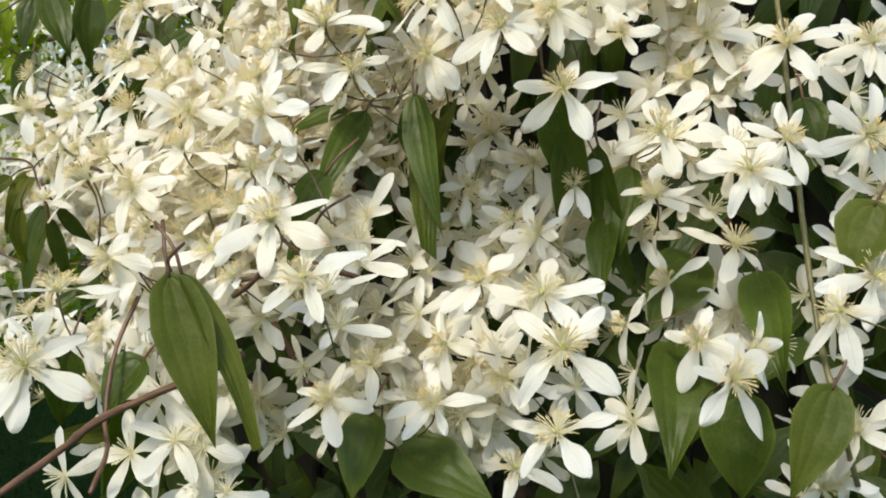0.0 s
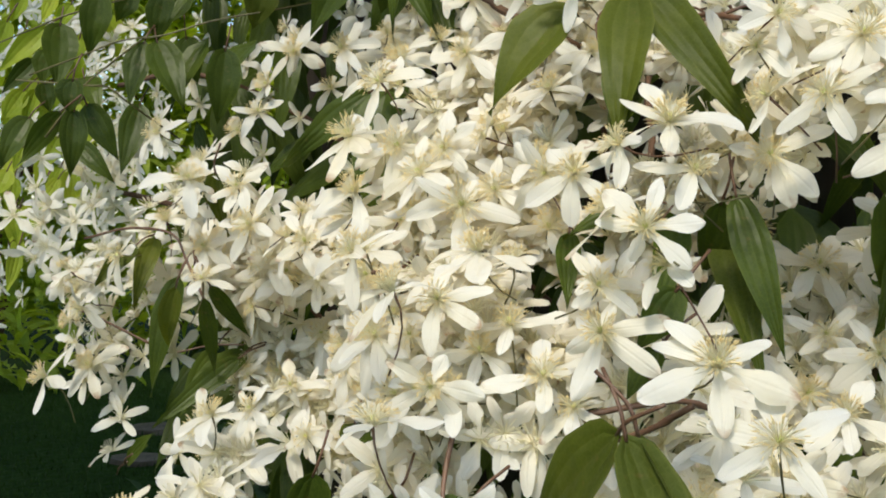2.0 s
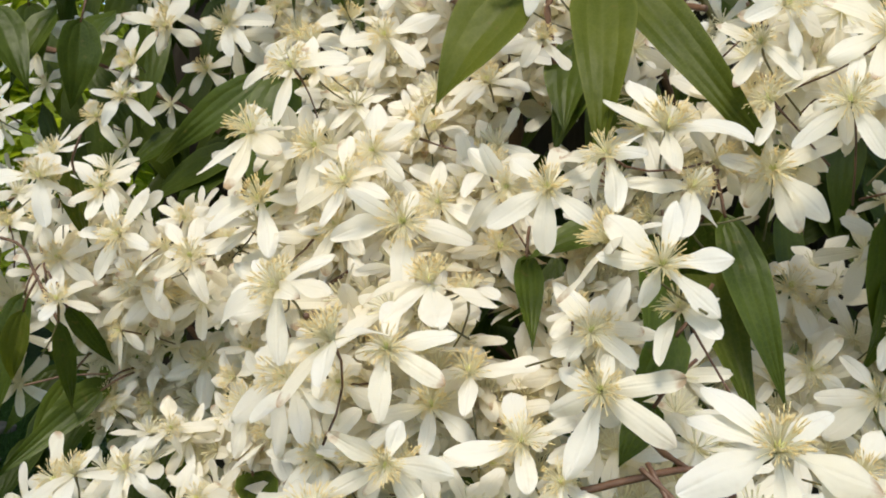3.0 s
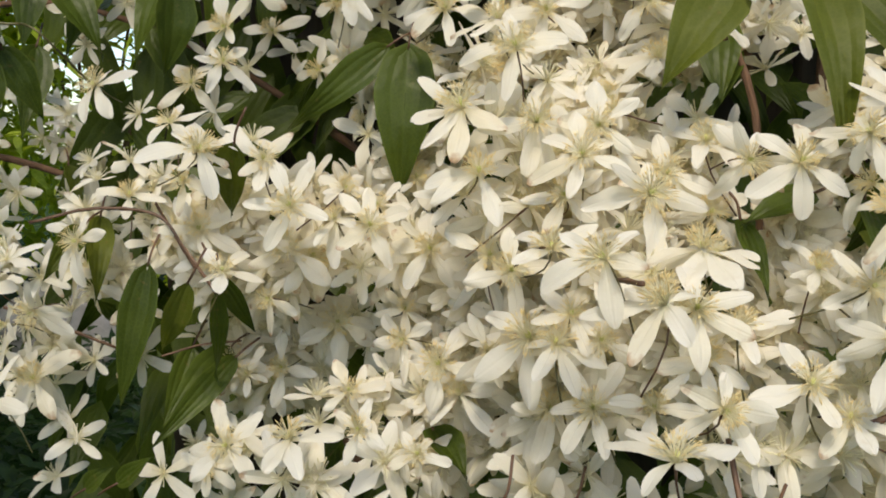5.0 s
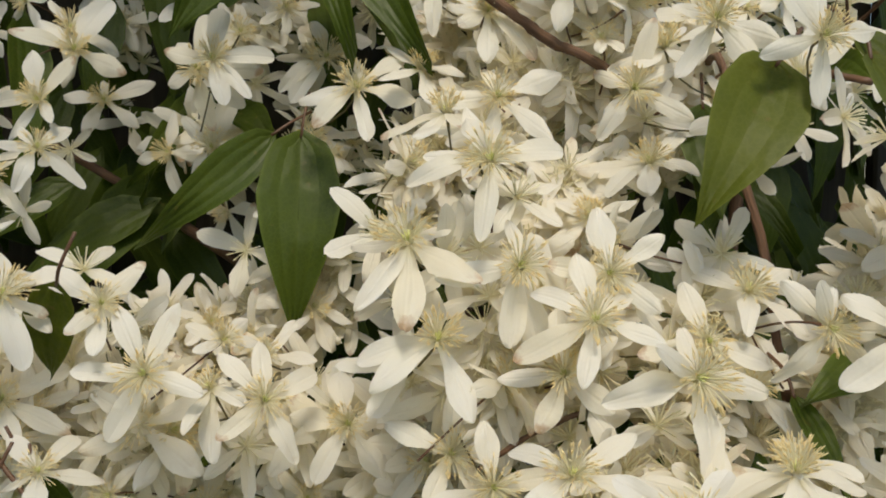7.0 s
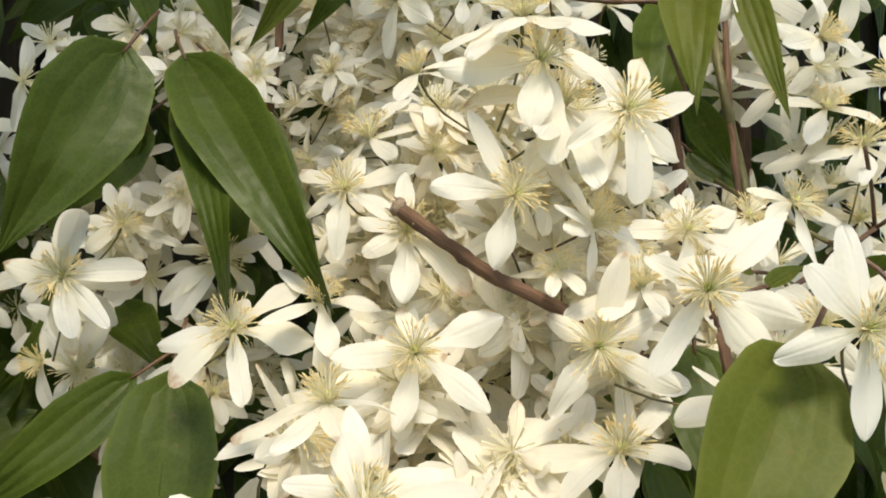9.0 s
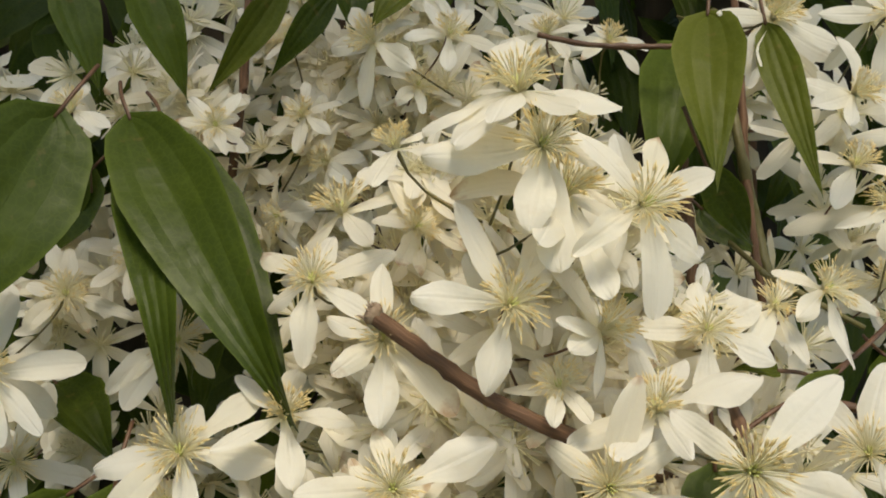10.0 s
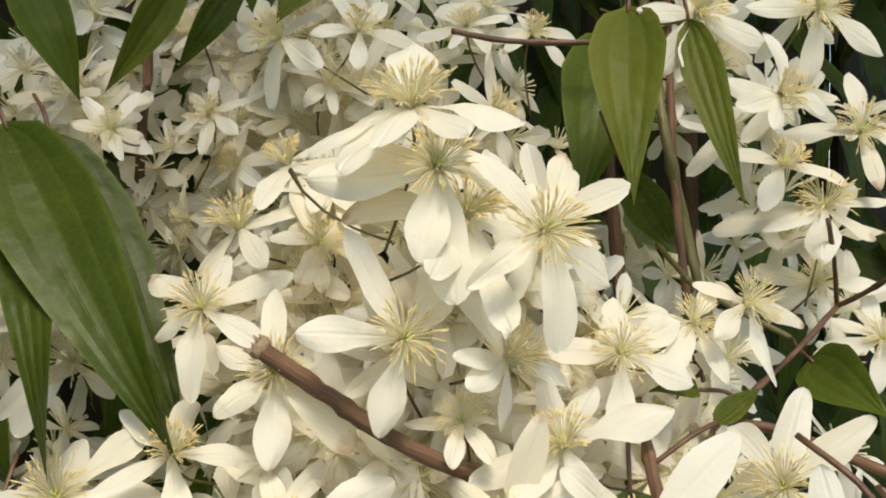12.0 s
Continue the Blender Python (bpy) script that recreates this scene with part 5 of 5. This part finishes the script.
# dark gaps in the climber where no flowers grow: place and radius
GAPS = [(0.029, 0.581, 1.504, 0.013), (-0.199, 0.692, 1.269, 0.014), (-0.193, 0.654, 1.27, 0.014), (-0.161, 0.640, 1.448, 0.03),
        (-0.209, 0.807, 1.393, 0.027), (-0.211, 0.682, 1.354, 0.02), (-0.191, 0.791, 1.473, 0.019), (-0.065, 0.486, 1.376, 0.022),
        (-0.153, 0.749, 1.388, 0.021), (-0.286, 0.669, 1.366, 0.024), (-0.219, 0.77, 1.389, 0.03), (-0.071, 0.469, 1.354, 0.015),
        (0.157, 0.439, 1.27, 0.023), (0.102, 0.465, 1.256, 0.015), (0.047, 0.467, 1.341, 0.02), (-0.016, 0.576, 1.512, 0.016),
        (-0.156, 0.766, 1.515, 0.014), (-0.073, 0.552, 1.389, 0.014),
        (-0.074, 0.491, 1.334, 0.007), (-0.066, 0.477, 1.316, 0.009), (-0.08, 0.458, 1.299, 0.006), (-0.1, 0.482, 1.211, 0.007),
        (-0.048, 0.514, 1.387, 0.015), (-0.069, 0.489, 1.334, 0.01), (-0.204, 0.656, 1.35, 0.014), (-0.198, 0.651, 1.299, 0.008),
        (-0.138, 0.549, 1.197, 0.012), (-0.202, 0.668, 1.264, 0.008), (-0.257, 0.7, 1.148, 0.01), (-0.059, 0.509, 1.387, 0.013),
        (-0.045, 0.484, 1.391, 0.011), (-0.218, 0.83, 1.393, 0.018), (-0.226, 0.675, 1.36, 0.016), (-0.209, 0.658, 1.353, 0.016),
        (-0.119, 0.502, 1.314, 0.005), (-0.077, 0.487, 1.316, 0.007), (-0.201, 0.648, 1.34, 0.007), (-0.201, 0.655, 1.276, 0.007),
        (-0.215, 0.649, 1.381, 0.013), (0.044, 0.427, 1.357, 0.013), (0.015, 0.459, 1.302, 0.009), (0.039, 0.488, 1.285, 0.007),
        (-0.203, 0.497, 1.287, 0.007), (-0.046, 0.595, 1.55, 0.005), (0.073, 0.614, 1.522, 0.013), (0.012, 0.595, 1.497, 0.008),
        (-0.095, 0.673, 1.513, 0.006), (-0.025, 0.576, 1.516, 0.004), (0.039, 0.466, 1.332, 0.013), (0.073, 0.481, 1.262, 0.01),
        (-0.031, 0.44, 1.19, 0.013), (0.084, 0.482, 1.311, 0.007), (-0.14, 0.768, 1.467, 0.01), (-0.134, 0.774, 1.504, 0.013),
        (-0.161, 0.748, 1.42, 0.009), (-0.006, 0.503, 1.397, 0.017), (-0.036, 0.481, 1.377, 0.012), (-0.192, 0.837, 1.470, 0.02), (-0.141, 0.826, 1.360, 0.02)]
SPINES = [a.lerp(b, f) for a, b in LEAVES for f in (0.05, 0.25, 0.45, 0.65, 0.85)]


def in_gap(p):
    for x, y, z, r in GAPS:
        v, d = p - Vector((x, y, z)), inward(p)
        if abs(v.dot(d)) < 0.13 and (v - d * v.dot(d)).length < r:
            return True
    return False


def set_back(p, wide=0.036, leaf_wide=0.026):
    """A place moved into the climber until it lies behind the flowers and leaves before it."""
    d = inward(p)
    need = 0.0
    wide = wide if p.z > 1.42 else 0.028
    for q, room, gap in [(q, wide, 0.015) for q, _, _ in BLOOMS] + [(q, leaf_wide, 0.012) for q in SPINES]:
        v = q - p
        along = v.dot(d)
        if -gap < along < 0.14 and (v - d * along).length < room:
            need = max(need, along + gap)
    return p + d * need


for place, n, size in BLOOMS:
    dense = (place.z < 1.42 and -0.34 < place.x < 0.02) or (place.z >= 1.42 and -0.20 < place.x < -0.03)
    thin = place.x < -0.2 and place.z > 1.36
    for k in range(1 if thin else 7 if dense else 3):
        p = place + inward(place) * mrng.uniform(0.012, 0.040 if dense else 0.06) + Vector((mrng.gauss(0, 0.015), mrng.gauss(0, 0.005), mrng.gauss(0, 0.015)))
        face = (n + Vector((mrng.uniform(-0.6, 0.6), mrng.uniform(-0.6, 0.6), mrng.uniform(-0.5, 0.5)))).normalized()
        if not in_gap(p):
            mass_flower(set_back(p), face, mrng.uniform(0.017, 0.024))


def panicle(x, y, z, rx, ry, rz, count, size=0.021):
    """A loose cluster of flowers deeper in the climber, thinner towards its rim."""
    for _ in range(count):
        d = Vector((mrng.gauss(0, 0.5) * rx, mrng.gauss(0, 0.5) * ry, mrng.gauss(0, 0.5) * rz))
        p = Vector((x, y, z)) + d
        face = Vector((mrng.uniform(-0.9, 0.3), mrng.uniform(-1.2, -0.3), mrng.uniform(-0.3, 0.9))).normalized()
        if not in_gap(p):
            mass_flower(set_back(p), face, size * mrng.uniform(0.85, 1.15))


panicle(-0.110, 0.785, 1.535, 0.14, 0.04, 0.09, 64)
panicle(-0.050, 0.715, 1.575, 0.07, 0.03, 0.04, 24)
panicle(-0.430, 0.860, 1.325, 0.10, 0.08, 0.06, 46)
panicle(-0.375, 0.740, 1.270, 0.06, 0.03, 0.08, 16)
panicle(-0.353, 0.890, 1.467, 0.08, 0.03, 0.06, 10)
panicle(-0.700, 1.450, 1.600, 0.22, 0.16, 0.14, 70)
panicle(-0.620, 1.260, 1.370, 0.18, 0.16, 0.16, 90)
panicle(-0.760, 1.700, 1.450, 0.20, 0.20, 0.20, 70)
panicle(0.100, 0.475, 1.385, 0.08, 0.02, 0.07, 26)
panicle(0.080, 0.465, 1.280, 0.08, 0.02, 0.08, 22)
panicle(0.000, 0.440, 1.195, 0.09, 0.02, 0.04, 18)
panicle(0.065, 0.615, 1.500, 0.05, 0.02, 0.06, 10)
panicle(-0.140, 0.610, 1.410, 0.09, 0.02, 0.05, 22)
panicle(-0.452, 1.030, 1.406, 0.12, 0.05, 0.08, 34)
panicle(-0.070, 0.490, 1.215, 0.15, 0.02, 0.07, 44)
panicle(-0.160, 0.500, 1.175, 0.08, 0.02, 0.04, 18)
panicle(-0.150, 0.575, 1.277, 0.06, 0.01, 0.05, 30, 0.022)
panicle(-0.162, 0.538, 1.221, 0.05, 0.01, 0.05, 20, 0.022)
panicle(-0.177, 0.610, 1.300, 0.06, 0.01, 0.05, 22, 0.022)
panicle(-0.283, 0.701, 1.276, 0.05, 0.01, 0.05, 14, 0.022)
panicle(-0.091, 0.615, 1.442, 0.04, 0.01, 0.04, 14, 0.022)
panicle(-0.018, 0.587, 1.465, 0.04, 0.01, 0.04, 14, 0.022)
panicle(-0.072, 0.597, 1.442, 0.04, 0.01, 0.04, 12, 0.022)
panicle(-0.168, 0.387, 1.176, 0.035, 0.01, 0.028, 14, 0.022)
panicle(-0.210, 0.442, 1.196, 0.030, 0.01, 0.024, 10, 0.022)
panicle(-0.118, 0.402, 1.166, 0.030, 0.01, 0.024, 8, 0.022)
panicle(-0.170, 0.482, 1.205, 0.030, 0.01, 0.024, 8, 0.022)
joined("flower_mass", mass, PETAL_MASS, "dense mass of cream white clematis flowers behind the front ones", "flowers")
joined("stamen_mass", tufts, FILAMENT, "pale yellow stamens of the flowers further in", "flowers")

BLADES = [leaf_shape(1.0, mrng.uniform(0.26, 0.36), mrng.uniform(0.03, 0.12), mrng.uniform(0.1, 0.4), mrng.uniform(-0.3, 0.3), 7, 3) for _ in range(6)]
inner = []
for k in range(1500):
    f = mrng.random()
    x = -0.36 + 0.95 * f
    p = Vector((x, 0.80 - 0.30 * x + mrng.uniform(-0.03, 0.20), mrng.uniform(0.75, 1.95)))
    d = Vector((mrng.uniform(-0.6, 0.6), mrng.uniform(-0.5, 0.2), mrng.uniform(-1.0, -0.2))).normalized()
    n = Vector((mrng.uniform(-0.7, 0.3), -1, mrng.uniform(-0.1, 0.7)))
    inner.append((frame_of(d, n, p) @ Matrix.Scale(mrng.uniform(0.06, 0.11), 4), mrng.choice(BLADES)))
# unseen leaves added overhead, out of view, to shade the recessed and right-hand flowers
for k in range(760):
    x = mrng.uniform(-0.34, 0.60)
    front = 0.50 - 0.30 * min(1.0, max(0.0, (x - 0.03) / 0.08))
    if x < 0.03 and k % 5 > 2:
        continue
    p = Vector((x, mrng.uniform(front, 0.90), mrng.uniform(1.77, 2.08)))
    d = Vector((mrng.uniform(-0.8, 0.8), mrng.uniform(-0.8, 0.2), mrng.uniform(-0.8, 0.2))).normalized()
    inner.append((frame_of(d, Vector((mrng.uniform(-0.5, 0.5), -0.7, 1)), p) @ Matrix.Scale(mrng.uniform(0.06, 0.10), 4), mrng.choice(BLADES)))
joined("inner_foliage", inner, LEAF_MASS, "shaded dark green leaves deep inside the climber, and unseen leaves added overhead for shade", "leaves")

# ---- added dark board fence that stands for the shade behind the climber ----
fence = new("fence")
fence.matrix_world = pose(-0.27, 1.13, 0, 0, 0, -17)
tagged(fence, "added dark brown board fence for the shade behind the climber", "fence", kind="structure")
bm = bmesh.new()
bmesh.ops.create_cube(bm, size=1)
bmesh.ops.scale(bm, vec=(0.118, 0.018, 2.2), verts=bm.verts)
bmesh.ops.bevel(bm, geom=bm.edges[:], offset=0.003, segments=1, affect="EDGES")
plank = bpy.data.meshes.new("board")
bm.to_mesh(plank)
bm.free()
plank.materials.append(BOARD)
for k in range(22):
    part("board", plank, fence, pose(0.06 + 0.112 * k, 0.019 * (k % 2), 1.1, 0, 0, mrng.uniform(-0.4, 0.4)))

# ---- far garden past the end of the fence, and unseen shrubs for shade ----
crng = random.Random(77)


def shrub(name, cx, cy, height, radius, count, size, label, mat):
    """A far shrub: bent stems and a loose crown of leaves with gaps."""
    root = new(name)
    root.matrix_world = pose(cx, cy, 0)
    ends = []
    for k in range(7):
        a = k * 2.4
        tip = Vector((math.cos(a) * radius * 0.7, math.sin(a) * radius * 0.7, height * crng.uniform(0.6, 0.95)))
        pts = spline([(0, 0, 0), tip * 0.4 + Vector((0, 0, 0.1 * height)), tip], 5)
        v, f = tube(pts, [0.03 * (1 - 0.8 * i / len(pts)) for i in range(len(pts))], 6)
        part("stem", mesh_of("stem", v, f, [TRUNK]), root)
        ends.append(tip)
    verts, faces, uvs = [], [], []
    lumps = [Vector((crng.uniform(-1, 1) * radius * 0.8, crng.uniform(-1, 1) * radius * 0.8, crng.uniform(0.08, 0.95) * height)) for _ in range(44)] + ends
    for k in range(count):
        c = crng.choice(lumps)
        p = c + Vector((crng.gauss(0, 0.2), crng.gauss(0, 0.2), crng.gauss(0, 0.16))) * radius
        p.z = max(p.z, 0.03)
        d = Vector((crng.uniform(-1, 1), crng.uniform(-1, 1), crng.uniform(-1, 0.3))).normalized()
        m = frame_of(d, Vector((crng.uniform(-0.5, 0.5), crng.uniform(-0.7, 0.3), 1)), p) @ Matrix.Scale(size * crng.uniform(0.7, 1.2), 4)
        v, f, uv = crng.choice(BLADES)
        n = len(verts)
        verts += [m @ Vector(q) for q in v]
        faces += [tuple(i + n for i in q) for q in f]
        uvs += uv
    part("crown", mesh_of("crown", verts, faces, [mat], uvs=uvs), root)
    return tagged(root, label, "shrub", "garden shrubs")


for cx, cy, high, wide, count, mat, words in (
        (-3.6, 8.2, 5.2, 1.6, 3600, SHRUB, "tall sunlit yellow-green shrub beyond the lawn"),
        (-1.4, 8.8, 5.4, 1.6, 3600, SHRUB, "tall light green shrub beyond the lawn"),
        (-6.0, 9.2, 5.6, 1.8, 3000, SHRUB, "broad sunlit shrub beyond the lawn"),
        (1.3, 8.6, 5.0, 1.6, 2400, SHRUB, "tall shrub behind the board fence"),
        (-2.5, 10.6, 6.0, 2.0, 3000, SHRUB, "far tall shrub in the sun"),
        (-0.2, 10.2, 5.6, 1.9, 3000, SHRUB, "far dense yellow-green shrub in the sun"),
        # three unseen shrubs, added only to keep the sun off the lawn
        (-2.5, 0.7, 6.0, 1.1, 3000, LEAF_MASS, "added tall dark shrub out of view that shades the lawn"),
        (-3.2, 2.5, 6.2, 1.2, 3000, LEAF_MASS, "added tall dark shrub out of view that shades the lawn"),
        (-4.6, 3.6, 6.0, 1.2, 2600, LEAF_MASS, "added tall dark shrub out of view at the lawn's edge")):
    shrub("garden_shrub", cx, cy, high, wide, int(count * 1.8), 0.24, words, mat)

# pale flat stones in the lawn
for cx, cy, w, d in ((-1.55, 5.6, 0.34, 0.24), (-1.46, 4.9, 0.30, 0.2)):
    verts = [(math.cos(a) * w / 2 * crng.uniform(0.85, 1.1), math.sin(a) * d / 2 * crng.uniform(0.85, 1.1), z) for z in (0, 0.03) for a in [k * math.tau / 11 for k in range(11)]]
    faces = [tuple(range(11, 22))] + [(k, (k + 1) % 11, 11 + (k + 1) % 11, 11 + k) for k in range(11)]
    st = new("stepping_stone", mesh_of("stepping_stone", verts, faces, [FLAG], smooth=False))
    st.matrix_world = pose(cx, cy, 0)
    tagged(st, "flat grey-brown stepping stone set in the lawn", "stone", "stepping stones")

for cx, cy, w, d in ((-0.45, 6.1, 0.9, 0.5),):
    bm = bmesh.new()
    bmesh.ops.create_icosphere(bm, subdivisions=3, radius=0.5)
    for q in bm.verts:
        q.co = Vector((q.co.x * w, q.co.y * d, q.co.z * 0.7)) * (1 + 0.16 * noise.noise(q.co * 3))
    rock = bpy.data.meshes.new("garden_rock")
    bm.to_mesh(rock)
    bm.free()
    rock.materials.append(STONE)
    ob = new("garden_rock", rock)
    ob.matrix_world = pose(cx, cy, 0.18)
    tagged(ob, "large pale grey rock beyond the lawn", "rock")

# low dark plants at the foot of the climber
low = []
for k in range(2600):
    x, y = crng.uniform(-1.05, 0.7), crng.uniform(2.4, 5.6)
    p = Vector((x, y, crng.uniform(0.03, 0.34)))
    d = Vector((crng.uniform(-1, 1), crng.uniform(-1, 1), crng.uniform(-0.5, 0.3))).normalized()
    low.append((frame_of(d, Vector((crng.uniform(-0.4, 0.4), -0.4, 1)), p) @ Matrix.Scale(crng.uniform(0.07, 0.13), 4), crng.choice(BLADES)))
joined("ground_cover", low, IVY, "low dark green ground cover plants in the shade", "plants")

# grass where the lawn shows
verts, faces = [], []
for k in range(16000):
    x, y = crng.uniform(-4.6, -0.6), crng.uniform(2.6, 7.2)
    h, a = crng.uniform(0.02, 0.05), crng.uniform(0, math.tau)
    dx, dy = math.cos(a) * 0.004, math.sin(a) * 0.004
    n = len(verts)
    verts += [(x - dx, y - dy, 0), (x + dx, y + dy, 0), (x + crng.uniform(-0.02, 0.02), y + crng.uniform(-0.02, 0.02), h)]
    faces.append((n, n + 1, n + 2))
tagged(new("grass", mesh_of("grass", verts, faces, [BLADE])), "short dark green grass of the lawn", "grass", kind="stuff")
